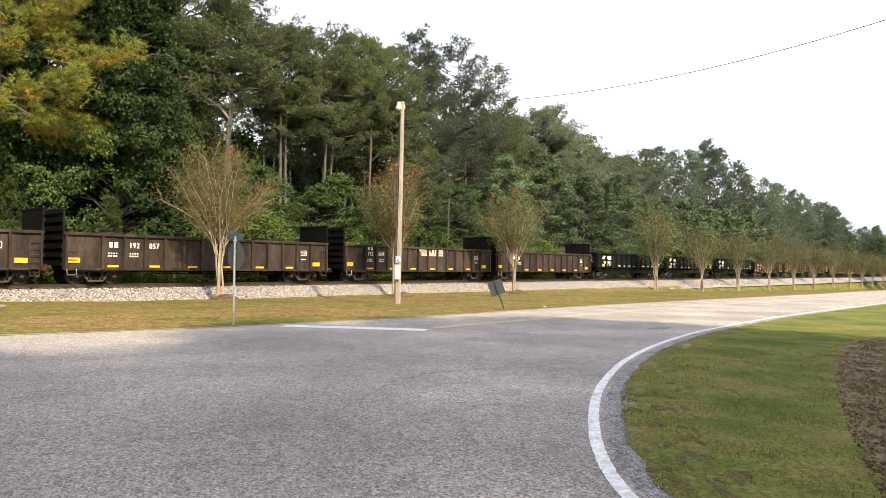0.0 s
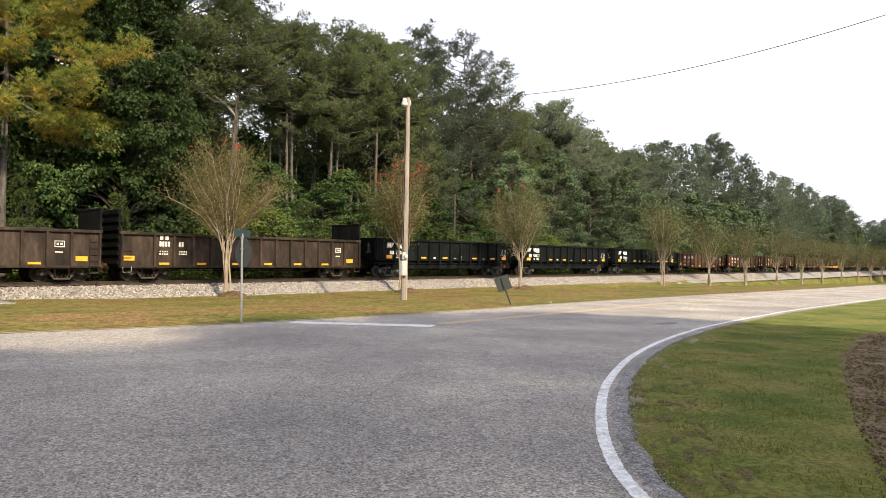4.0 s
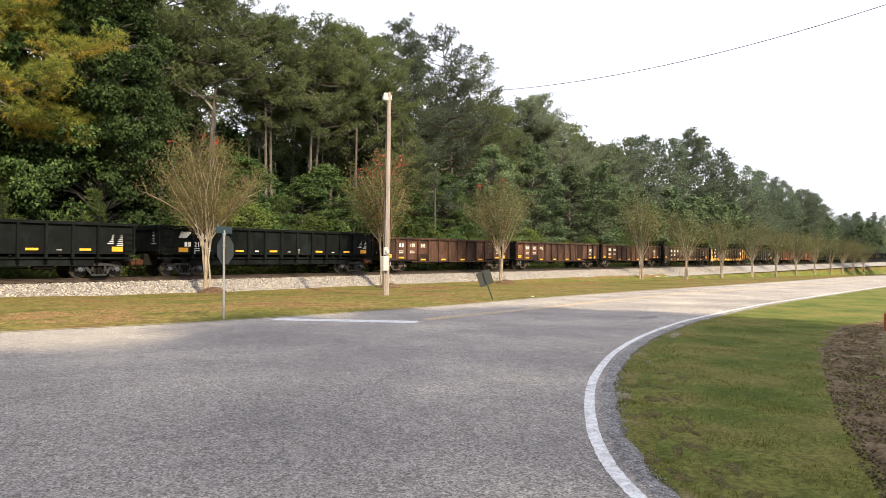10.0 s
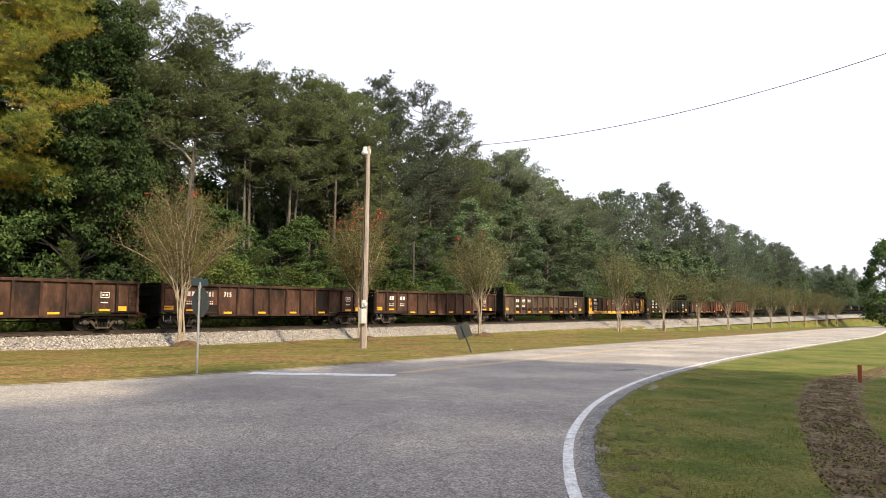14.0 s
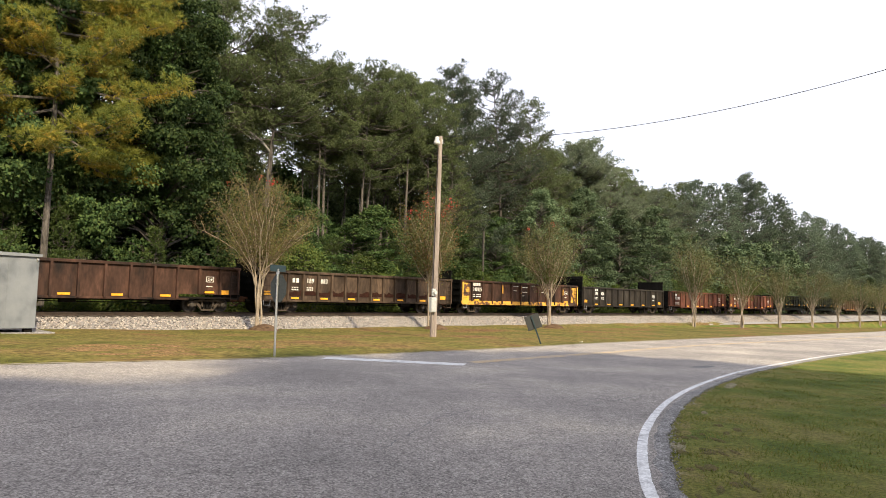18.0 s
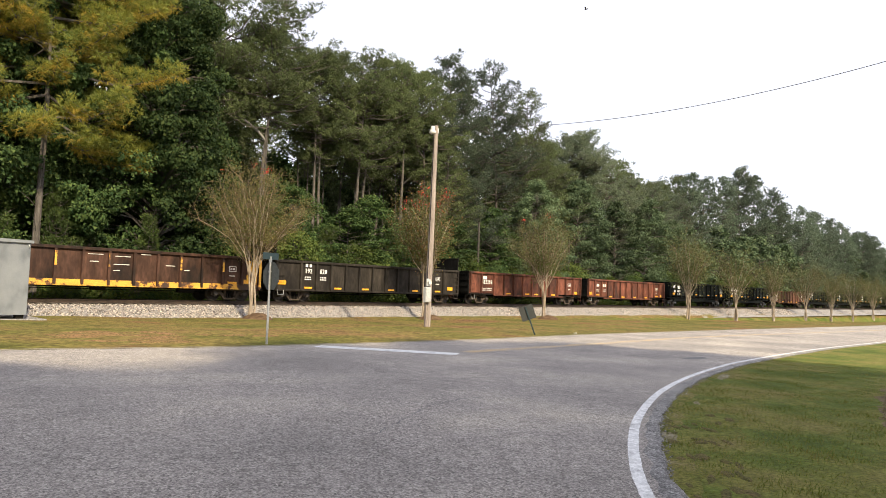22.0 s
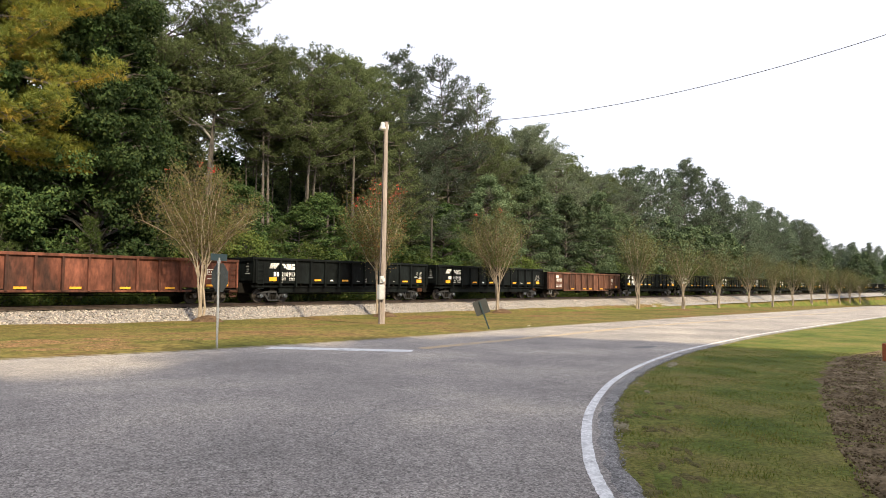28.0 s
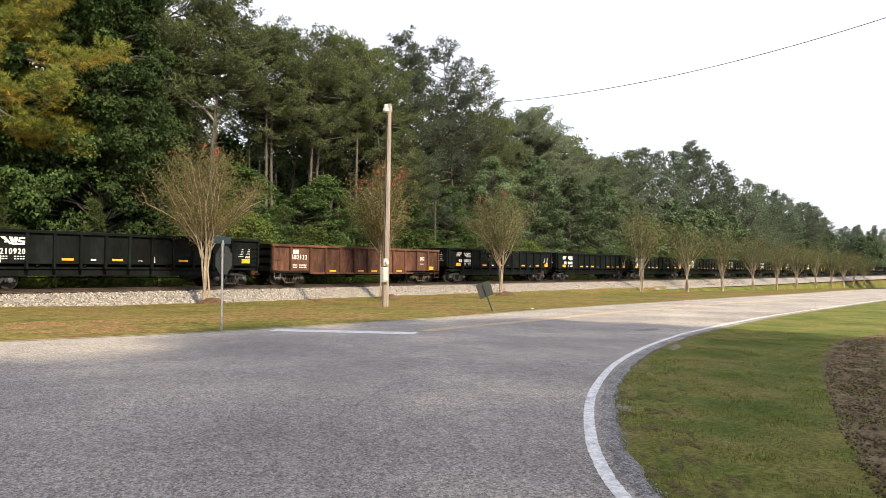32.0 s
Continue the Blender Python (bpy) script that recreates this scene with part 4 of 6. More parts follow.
        if coal or e > 0:
            part("ladder", cached((key, "ladder"), ladder), body, car, m=pose(e * (h - 0.36), 0, 0))
        else:
            # stirrup step and two grab irons
            part("stirrup_step", cached((key, "stirrup"), lambda: Shape().tube([(-0.22, -1.58, low), (-0.2, -1.6, low - 0.28), (0.2, -1.6, low - 0.28), (0.22, -1.58, low)], 0.018, 5).mesh("stirrup_step", LAMP_WHITE)), STEEL, car, m=pose(-h + 0.34, 0, 0))
            for z in (low + 0.45, low + 0.85):
                part("grab_iron", cached("grab_iron", lambda: Shape().tube([(-0.22, -1.5, 0), (-0.22, -1.59, 0), (0.22, -1.59, 0), (0.22, -1.5, 0)], 0.014, 5).mesh("grab_iron", body)), body, car, m=pose(-h + 0.34, 0, z))
    # reflective strips
    strip = cached("strip", lambda: Shape().box(-0.27, -1.538, 0, 0.27, -1.52, 0.11).mesh("reflective_strip", STRIPE))
    block = cached("block", lambda: Shape().box(-0.27, -1.538, 0, 0.27, -1.52, 0.24).mesh("reflective_strip", STRIPE))
    for i in (1, 3, 6, 8) if coal else (2, 4, 5, 7) if wide_bay else range(0, bays, 2):
        x = 0.5 * (xs[i + 1] + xs[i + 2]) if not coal else 0.5 * (xs[i + 2] + xs[i + 3] if i + 3 < len(xs) - 1 else xs[i + 1] + xs[i + 2])
        part("reflective_strip", strip, None, car, m=pose(x, 0, (low + 0.1 if not belly or abs(x) < h - 2.6 else end_low + 0.06) if not coal else 1.36))
    if not wide_bay:
        part("reflective_strip", block, None, car, m=pose(xs[1] - 0.55 if coal else -h + 0.45, 0, 1.05 if not coal else 1.33))
    part("reflective_strip", block, None, car, m=pose(h - 0.9, 0, 1.0 if not coal else 1.33))
    if marks.get("rust"):
        for i in marks["rust"]:
            w = xs[i + 1] - xs[i] - 0.26
            me = cached((key, "rust", round(w, 3)), lambda: Shape().box(-w / 2, -1.531, 1.34, w / 2, -1.52, 2.2, 0.01).mesh("rust_panel", RUST_RED))
            part("rust_panel", me, RUST_RED, car, "lighter rusty panel behind the lettering", m=pose(0.5 * (xs[i] + xs[i + 1]), 0, 0))
    if marks.get("smears"):
        wob = random.Random(8)
        for i in range(1, bays + 1):
            a, w, lo = xs[i] + 0.1, xs[i + 1] - xs[i] - 0.2, 1.02 + 0.06 * wob.random()
            hi = [1.22 + 0.2 * wob.random() for _ in range(5)]
            g = Shape().slab([(a, lo), (a + w, lo)] + [(a + w * (1 - k / 4), hi[k]) for k in range(5)], 1, -1.5325, -1.52)
            part("rust_smear", g, SMEAR, car, "dark red rust smear low on the plate")
    # lettering
    num, pale = marks.get("number", ""), marks.get("new", False)
    ink = LETTER_NEW if coal or pale else LETTER
    s = Shape()
    mid = lambda i: 0.5 * (xs[i] + xs[i + 1])
    if coal:
        e = xs[1] - 0.52
        for k in range(6):
            bar(s, e - 0.2 - 0.022 * k, 2.4 - 0.058 * k, e + 0.42 - 0.05 * k, 2.435 - 0.058 * k, slant=0.02)
        bar(s, e + 0.03, 1.63, e + 0.19, 1.88)
        bar(s, e + 0.24, 1.63, e + 0.4, 1.88)
        c = mid(1)
        for outline in ([(-0.52, 0.36), (-0.3, 0.36), (-0.02, 0.06), (-0.1, 0.02), (-0.2, 0.12), (-0.34, 0.1), (-0.3, 0.2)],
                        [(-0.16, 0.36), (0.0, 0.36), (0.14, 0.02), (-0.02, 0.02)], [(0.08, 0.36), (0.22, 0.36), (0.16, 0.02), (0.02, 0.12)],
                        [(0.26, 0.36), (0.56, 0.36), (0.54, 0.27), (0.3, 0.27), (0.31, 0.21), (0.52, 0.2), (0.48, 0.02), (0.18, 0.02), (0.2, 0.1), (0.4, 0.11), (0.4, 0.14), (0.22, 0.16)]):
            s.slab([(c + a, 2.03 + 1.05 * b) for a, b in outline][::-1], 1, -1.534, -1.528)
        if num:
            write_number(car, num, mid(1) - 0.44, 1.63, 0.37, ink, pitch=0.48)
        else:
            for k in range(6):
                bar(s, mid(1) - 0.48 + 0.165 * k, 1.63, mid(1) - 0.36 + 0.165 * k, 1.87)
        for z in (1.5, 1.39):
            for k in (0, 1, 2, 5, 6, 7, 8):
                bar(s, mid(1) - 0.5 + 0.115 * k, z, mid(1) - 0.42 + 0.115 * k, z + 0.045)
        for i in (4, 6, 8, 9):
            bar(s, mid(i) - 0.12, 1.37, mid(i) + 0.12, 1.45 if i == 4 else 1.4)
        for k in range(5):
            bar(s, xs[1] + 0.09, 1.24 + 0.07 * k, xs[1] + 0.14, 1.29 + 0.07 * k)
            bar(s, xs[7] + 0.12, 1.3 + 0.06 * k, xs[7] + 0.18, 1.34 + 0.06 * k)
        for z, a, w in ((2.35, -0.9, 0.1), (2.2, -0.98, 0.28), (2.02, -0.95, 0.2), (1.9, -0.95, 0.2), (1.76, -1.1, 0.5)):
            s.slab([(a, z), (a + w, z), (a + w, z + 0.03), (a, z + 0.03)], 0, -h - 0.046, -h - 0.041)
        for k, z in enumerate((2.12, 2.02, 1.92, 1.82, 1.72)):
            bar(s, h - 1.16 - 0.015 * k * k, z, h - 1.07, z + 0.022)
            bar(s, h - 0.74 - 0.04 * k, z, h - 0.62, z + 0.022)
        bar(s, h - 0.94, 1.63, h - 0.62, 1.67)
    else:
        big = marks.get("size", 0.4)
        split = marks.get("split", 3)
        if "stack" in marks:
            if wide_bay:
                for a in (-0.56, -0.33):
                    bar(s, mid(1) + a, 1.96, mid(1) + a + 0.19, 2.22)
                write_number(car, num, mid(1) - 0.63, 1.62, 0.42, ink, pitch=0.5)
            else:
                for a in range(4):
                    bar(s, mid(1) - 0.44 + 0.22 * a, 2.13, mid(1) - 0.28 + 0.22 * a, 2.35)
                write_number(car, num, mid(1) - 0.4, 1.72, 0.4, ink, pitch=0.43)
            for z in (1.23, 1.09) if wide_bay else (1.42, 1.27):
                for k in range(9):
                    if k != 3:
                        bar(s, mid(1) - 0.6 + 0.122 * k, z, mid(1) - 0.51 + 0.122 * k, z + 0.065)
        else:
            if "tight" in marks:
                for a in (-0.24, 0.04):
                    bar(s, mid(1) + a, 2.15, mid(1) + a + 0.17, 2.36)
                if "bars" in marks:
                    for i, n in ((1, 4), (2, 2)):
                        for k in range(n):
                            bar(s, mid(i) - 0.27 + 0.15 * k, 1.8, mid(i) - 0.16 + 0.15 * k, 2.06)
                write_number(car, num[:3], mid(1) - 0.21, 1.78, big, ink)
                write_number(car, num[3:], mid(2) - 0.24, 1.78, big, ink)
            else:
                for a in (-0.22, 0.04):
                    bar(s, mid(1) + a, 1.83, mid(1) + a + 0.18, 2.09)
            if num and "tight" not in marks:
                write_number(car, num[:3], mid(2) - 0.21, 1.82, big, ink)
                write_number(car, num[3:], mid(split) - 0.24, 1.82, big, ink)
            elif "tight" not in marks:
                bar(s, mid(2) - 0.28, 1.83, mid(2) - 0.05, 2.08)
                bar(s, mid(2) + 0.04, 1.83, mid(2) + 0.27, 2.08)
            for z, w in ((1.5, 0.06), (1.37, 0.0)):
                for i in (1, 2):
                    for k in range(4):
                        bar(s, mid(i) - 0.27 + 0.125 * k + 0.3 * w, z, mid(i) - 0.185 + 0.125 * k, z + 0.07)
        # consolidated stencil near the far end: a framed block
        x, z = mid(bays), 1.66
        for a, b, c, d in ((-0.22, 0, 0.22, 0.03), (-0.22, 0.27, 0.22, 0.3), (-0.22, 0.03, -0.19, 0.27), (0.19, 0.03, 0.22, 0.27), (-0.13, 0.09, -0.03, 0.13), (-0.13, 0.16, -0.03, 0.2), (0.03, 0.09, 0.13, 0.2)):
            bar(s, x + a, z + b, x + c, z + d)
        bar(s, x - 0.2, 1.4, x + 0.15, 1.45)
    tagged(part("lettering", s, ink, car), kind="stuff")
    if marks.get("logo"):
        g = Shape()
        for k in range(6):
            bar(g, mid(6) - 0.42 + 0.04 * k, 2.3 - 0.085 * k, mid(6) + 0.42, 2.35 - 0.085 * k)
            bar(g, mid(7) - 0.42, 2.3 - 0.085 * k, mid(7) - 0.3 + 0.06 * k, 2.35 - 0.085 * k)
        bar(g, mid(7) - 0.08, 1.88, mid(7) + 0.1, 2.35, slant=0.05)
        bar(g, mid(7) + 0.2, 1.88, mid(7) + 0.36, 2.35, slant=0.05)
        for a, b in ((1.88, 2.0), (2.06, 2.17), (2.23, 2.35)):
            bar(g, mid(8) - 0.4, a, mid(8) + 0.1, b, slant=0.03)
        tagged(part("logo", g, LETTER_CREAM, car, "faded white striped emblem"), kind="stuff")
    if marks.get("trim"):
        g = Shape()
        g.box(-h, -1.55, low + 0.05, h, -1.51, low + 0.24).box(-h, -1.58, low - 0.06, h, -1.572, low + 0.05)
        for x in (-h, h - 0.16):
            g.box(x, -1.64, low, x + 0.16, -1.6, top - 0.14)
        for i in (4, 6, 9, 11):
            g.box(xs[i] - 0.05, -1.64, 1.62, xs[i] + 0.05, -1.62, 2.28)
        part("paint_trim", g, YELLOW_CAR, car, "flaking bright yellow paint along the sill and ends")
        w = Shape()
        for i, a, z, b in ((5, -0.4, 2.2, 0.3), (5, -0.3, 1.85, 0.1), (6, -0.35, 2.15, 0.4), (6, -0.4, 1.75, 0.35), (6, -0.4, 1.45, -0.1), (7, -0.3, 2.3, 0.2), (8, -0.2, 1.8, 0.3), (9, -0.4, 1.6, -0.1)):
            bar(w, mid(i) + a, z, mid(i) + b, z + 0.035, slant=0.02)
        tagged(part("faded_marks", w, LETTER, car, "faint worn painted strokes"), kind="stuff")
        for x in (-h + 0.55, h - 0.55):
            part("paint_patch", Shape().box(x - 0.32, -1.535, low + 0.24, x + 0.32, -1.51, top - 0.2), YELLOW_CAR, car)
    return car


# near-black colour that holds the shade on the car ends
END_SHADE = car_paint("shaded_end_paint", (0.0075, 0.0075, 0.0075), (0.005, 0.005, 0.005), 0.17)
STEEL_TRUCK = plain("black_truck_casting", (0.03, 0.031, 0.034), 0.8)
# black, shade-dark and rusty coats have little gloss
for coat, gloss in ((BLACK, 0.1), (UNDER, 0.05), (END_SHADE, 0.08), (STEEL_TRUCK, 0.2), (WHEEL_STEEL, 0.2), (COUPLER, 0.1), (TRUCK_GREY, 0.2), (DARK, 0.2), (BROWN, 0.25), (RUSTY, 0.25), (OXIDE, 0.25), (RUST_RED, 0.25), (TAN, 0.25), (SMEAR, 0.1)):
    coat.node_tree.nodes["Principled BSDF"].inputs["Specular IOR Level"].default_value = gloss
G_TRAIN = "cars of the freight train"
OLD_B = "dull brown gondola car with raised bulkhead ends"
BLK = "black ribbed gondola car with white lettering and emblem"
# distance along the train of each car's middle, style, paint, marks, label
CARS = [
    (3.2, "bulkhead", BROWN, {}, OLD_B),
    (19.85, "bulkhead", BROWN, {"number": "192057"}, OLD_B),
    (37.05, "bulkhead", BROWN, {"number": "192564", "logo": True, "tight": 1}, "dull brown bulkhead gondola car with a faded striped emblem"),
    (53.7, "bulkhead", BROWN, {"bars": 1, "tight": 1}, OLD_B),
    (70.7, "coal", BLACK, {"number": "210861"}, BLK),
    (87.6, "coal", BLACK, {"number": "210822"}, BLK),
    (104.4, "coal", BLACK, {"number": "210819"}, BLK),
    (121.0, "plain", RUSTY, {"number": "190245", "rust": (1, 2, 3)}, "rusty brown ribbed gondola car, dull side panels"),
    (137.7, "plain", RUSTY, {"number": "581715", "rust": (0, 1, 2), "bent": 1}, "rusty red-brown gondola car with bowed, dented sides"),
    (154.1, "fishbelly", RUSTY, {"size": 0.3}, "rusty brown gondola car with deepened sides amidships"),
    (171.1, "bulkhead", TAN, {"number": "189883", "raised": 0.66, "smears": 1}, "dusty tan-brown bulkhead gondola car with rust smears low on its sides"),
    (187.8, "plain", RUSTY, {"number": "340335", "stack": 1, "trim": True, "size": 0.3}, "rusty gondola car with flaking bright yellow trim"),
    (204.4, "bulkhead", DARK, {"number": "192620", "new": True, "tight": 1, "raised": 0.92}, "dark grey gondola car with raised bulkhead ends"),
    (221.3, "plain", OXIDE, {"number": "582392", "stack": 1, "new": True}, "oxide-red ribbed gondola car with white figures"),
    (238.0, "plain", OXIDE, {}, "oxide-red weathered gondola car"),
    (254.6, "coal", BLACK, {"number": "210917"}, BLK),
    (271.3, "coal", BLACK, {"number": "210920"}, BLK),
    (287.7, "plain", RUST_RED, {"number": "582122", "stack": 1, "new": True}, "weathered rust-red gondola car with white figures"),
] + [(304.3 + 16.62 * i, "coal", BLACK, {}, BLK) for i in range(16)]
TRAIN = []
for at, style, paint, marks, label in CARS:
    length = 15.75 if style == "bulkhead" else 15.45
    TRAIN.append((at, gondola(style, length, paint, marks, label, G_TRAIN)))
# distance gone by the train at each time
GONE = [(0.0, 0.0), (3.0, 23.73), (6.0, 47.49), (9.0, 71.3), (11.0, 87.2), (13.0, 103.1), (16.0, 127.0), (19.0, 150.96), (21.0, 166.95), (23.0, 182.99), (25.0, 199.11), (28.0, 223.34), (30.0, 239.4), (32.0, 255.48)]


# ---- trees ----
def leaf_quads(c, size, rng, up=0.35, aspect=0.7, out=None, corners=4):
    """One small bent leaf clump (two triangles) at each centre."""
    n = len(c)
    nrm = rng.normal(size=(n, 3)) * 0.75
    nrm[:, 2] += up
    if out is not None:
        nrm += out * 0.9
    nrm /= np.linalg.norm(nrm, axis=1, keepdims=True)
    a = np.cross(nrm, rng.normal(size=(n, 3)))
    a /= np.linalg.norm(a, axis=1, keepdims=True) + 1e-9
    b = np.cross(nrm, a)
    s = (size * (0.6 + 0.8 * rng.random(n)))[:, None]
    a, b = a * s * 0.5, b * s * 0.5 * aspect
    if corners == 3:
        v = np.stack([c - a, c + a, c + 1.5 * b], 1).reshape(-1, 3)
        return v, np.arange(n)[:, None] * 3 + np.array([0, 1, 2])[None]
    v = np.stack([c - a, c - b + 0.15 * nrm * s, c + a, c + b + 0.15 * nrm * s], 1).reshape(-1, 3)
    f = (np.arange(n)[:, None] * 4 + np.array([0, 1, 2, 3])[None])
    return v, f


def needle_tufts(c, d, length, rng, k=7, width=0.13):
    """Tufts of thin triangles that fan out round the direction d."""
    n = len(c)
    dirs = d[:, None, :] * 0.9 + rng.normal(size=(n, k, 3)) * 0.5
    dirs /= np.linalg.norm(dirs, axis=2, keepdims=True)
    sd = np.cross(dirs, rng.normal(size=(n, k, 3)))
    sd /= np.linalg.norm(sd, axis=2, keepdims=True) + 1e-9
    ln = length * (0.6 + 0.7 * rng.random((n, k, 1)))
    tip = c[:, None] + dirs * ln
    w = ln * width
    foot = c[:, None] + dirs * ln * 0.08
    v = np.stack([foot - sd * w, foot + sd * w, tip], 2).reshape(-1, 3)
    f = np.arange(n * k)[:, None] * 3 + np.array([0, 1, 2])[None]
    return v, f


def bent_trunk(shape, h, r, rng, lean=0.3, n=9, steps=8, top=0.12):
    p, path, rad = np.zeros(3), [], []
    sway = rng.normal(size=2) * lean / steps
    for i in range(steps + 1):
        q = i / steps
        path.append((p[0], p[1], h * q - 0.15))
        rad.append(r * (1 - (1 - top) * q) * (1.35 if i == 0 else 1))
        sway += rng.normal(size=2) * lean / steps
        p[:2] += sway
    shape.tube(path, rad, n)
    return path


def on_path(path, z):
    for a, b in zip(path, path[1:]):
        if a[2] <= z <= b[2]:
            k = (z - a[2]) / (b[2] - a[2])
            return np.array(a) + k * (np.array(b) - np.array(a))
    return np.array(path[-1])


def pine_meshes(seed, h, crown, wide, whorls, per=22, needle=0.2, mat=None, k=6, fine=0.1, clump=0.36, trunk_r=0.19, skirt=0.55, cone=0.0, limbs=2.5, many=1.7, snags=0, old=None, droop=0.0):
    """A tall pine: bare bole with dead stubs, then upswept limbs that end in round puffs of needles.
    Returns trunk and crown meshes, and a mesh of older needles where a material for them is given."""
    rng = np.random.default_rng(seed)
    wood = Shape()
    path = bent_trunk(wood, h, trunk_r, rng, 0.5)
    for i in range(snags):
        p0 = on_path(path, h * crown * (0.3 + 0.7 * rng.random()))
        a, ln = rng.random() * 6.283, 0.5 + 1.3 * rng.random()
        d = np.array([math.cos(a), math.sin(a), 0.3 + 0.8 * rng.random()])
        wood.tube([p0, p0 + d * ln * 0.5 + rng.normal(size=3) * 0.06, p0 + d * ln + (0, 0, -0.3 * ln)], [0.028, 0.018, 0.006], 4, False)
    cs, ds, oc, od = [], [], [], []
    for i in range(whorls):
        q = (i + rng.random() * 0.8) / whorls
        z = h * crown + (h * (1 - crown) - 0.4) * q
        # crown outline: broad in its lower middle, rounded at the top
        reach = wide * (skirt + (1 - skirt) * min(1, q / 0.35)) * (1 - max(0, (q - 0.45) / 0.62) ** 1.7)
        if cone:
            reach = wide * (1.04 - q) ** cone
        for _ in range(int(limbs + 2.4 * q + rng.random())):
            a, ln = rng.random() * 6.283, max(0.6, reach * (0.5 + 0.6 * rng.random()))
            up = 0.02 - droop * max(0, 1 - 2.2 * q) + 0.34 * q + 0.13 * rng.normal()
            p0 = on_path(path, z)
            d = np.array([math.cos(a), math.sin(a), up])
            d /= np.linalg.norm(d)
            p1 = p0 + d * ln * 0.55 + (0, 0, -0.06 * ln)
            p2 = p0 + d * ln + (0, 0, 0.12 * ln)
            wood.tube([p0, p1, p2], [0.02 + 0.013 * ln, 0.013 + 0.007 * ln, 0.008], 4, False)
            for e in range(max(2, int(many * ln))):
                t = 0.4 + 0.64 * (e + rng.random()) / max(2, int(many * ln))
                at = p0 + (p1 - p0) * t / 0.55 if t < 0.55 else p1 + (p2 - p1) * (t - 0.55) / 0.45
                side = np.array([-d[1], d[0], 0.0]) * rng.normal() * 0.24 * ln * min(1.0, 1.35 - t)
                rad = clump * (0.6 + 0.75 * rng.random())
                hub = at + side + (0, 0, 0.12 + 0.3 * rng.random() + 0.1 * abs(side).sum())
                wood.tube([at, (at + hub) / 2 + side * 0.15, hub], [0.016, 0.012, 0.006], 3, False)
                n = max(5, int(per * (rad / clump) ** 2))
                off = rng.normal(size=(n, 3)) + (0, 0, 0.25)
                off /= np.linalg.norm(off, axis=1, keepdims=True)
                cs.append(hub + off * np.array([1, 1, 0.72]) * rad * (0.55 + 0.45 * rng.random((n, 1))))
                dd = off + (0, 0, 0.45)
                ds.append(dd / np.linalg.norm(dd, axis=1, keepdims=True))
                if old:
                    n = max(4, int(0.34 * per))
                    off = rng.normal(size=(n, 3)) - (0, 0, 0.9)
                    off /= np.linalg.norm(off, axis=1, keepdims=True)
                    oc.append(at + side * 0.8 + off * np.array([1, 1, 0.5]) * rad * 0.75)
                    od.append(off * (1, 1, 0.6))
    v, f = needle_tufts(np.concatenate(cs), np.concatenate(ds), needle, rng, k, fine)
    res = [wood.mesh("trunk", BARK), mesh_np("crown", v, f, mat or NEEDLE)]
    if old:
        v, f = needle_tufts(np.concatenate(oc), np.concatenate(od), needle, rng, k, fine)
        res.append(mesh_np("old_needles", v, f, old))
    return res


def leafy_meshes(seed, h, low, wide, blobs, per, size, mat, trunk_r=0.22, bark=None, squash=0.8, lump_r=1.0):
    """A broad-leaved tree: forked limbs and a crown of leaf clumps in uneven masses with gaps."""
    rng = np.random.default_rng(seed)
    wood = Shape()
    path = bent_trunk(wood, h * 0.85, trunk_r, rng, 0.5)
    vs, fs, n0 = [], [], 0
    for i in range(blobs):
        q = (i + 0.5) / blobs
        z = low * h + (0.97 - low) * h * q
        env = wide * math.sin(math.pi * min(1, 0.18 + 0.82 * q)) ** 0.75
        a, r = rng.random() * 6.283, env * (0.3 + 0.7 * rng.random() ** 0.5)
        core = on_path(path, min(z, h * 0.8))
        c = np.array([core[0] + r * math.cos(a), core[1] + r * math.sin(a), z])
        fork = on_path(path, max(0.15 * h, min(z - 0.25 * r, 0.8 * h)))
        mid = (fork + c) / 2 + (0, 0, 0.1 * r)
        wood.tube([fork, mid, c], [0.03 + 0.016 * r, 0.025 + 0.008 * r, 0.012], 4, False)
        rad = lump_r * (0.22 * wide + 0.5) * (0.6 + 0.7 * rng.random())
        d = rng.normal(size=(per, 3))
        d /= np.linalg.norm(d, axis=1, keepdims=True)
        # most leaves on the upper, outer side of each mass
        d[:, 2] = np.abs(d[:, 2] + 0.35 * (rng.random(per) - 0.3)) * np.where(rng.random(per) < 0.8, 1, -1)
        k = 0.55 + 0.45 * rng.random(per) ** 0.5
        lump = 1 + 0.35 * np.sin(d[:, 0] * 5 + a) * np.cos(d[:, 1] * 4 + a)
        pts = c + d * (k * lump * rad)[:, None] * np.array([1, 1, squash])
        v, f = leaf_quads(pts, size, rng, aspect=0.95, out=d, corners=3)
        vs.append(v)
        fs.append(f + n0)
        n0 += len(v)
    return wood.mesh("trunk", bark or BARK_GREY), mesh_np("crown", np.concatenate(vs), np.concatenate(fs), mat)


def plant(name, meshes, x, y, scale, turn, label, category, group, mat=None, z=None, sz=None):
    t = thing(name, label, category, group, m=pose(x, y, land(x, y) - 0.05 if z is None else z, 0, 0, turn))
    t.scale = (scale, scale, sz or scale)
    part("trunk", meshes[0], None, t)
    part("crown", meshes[1], mat, t)
    return t


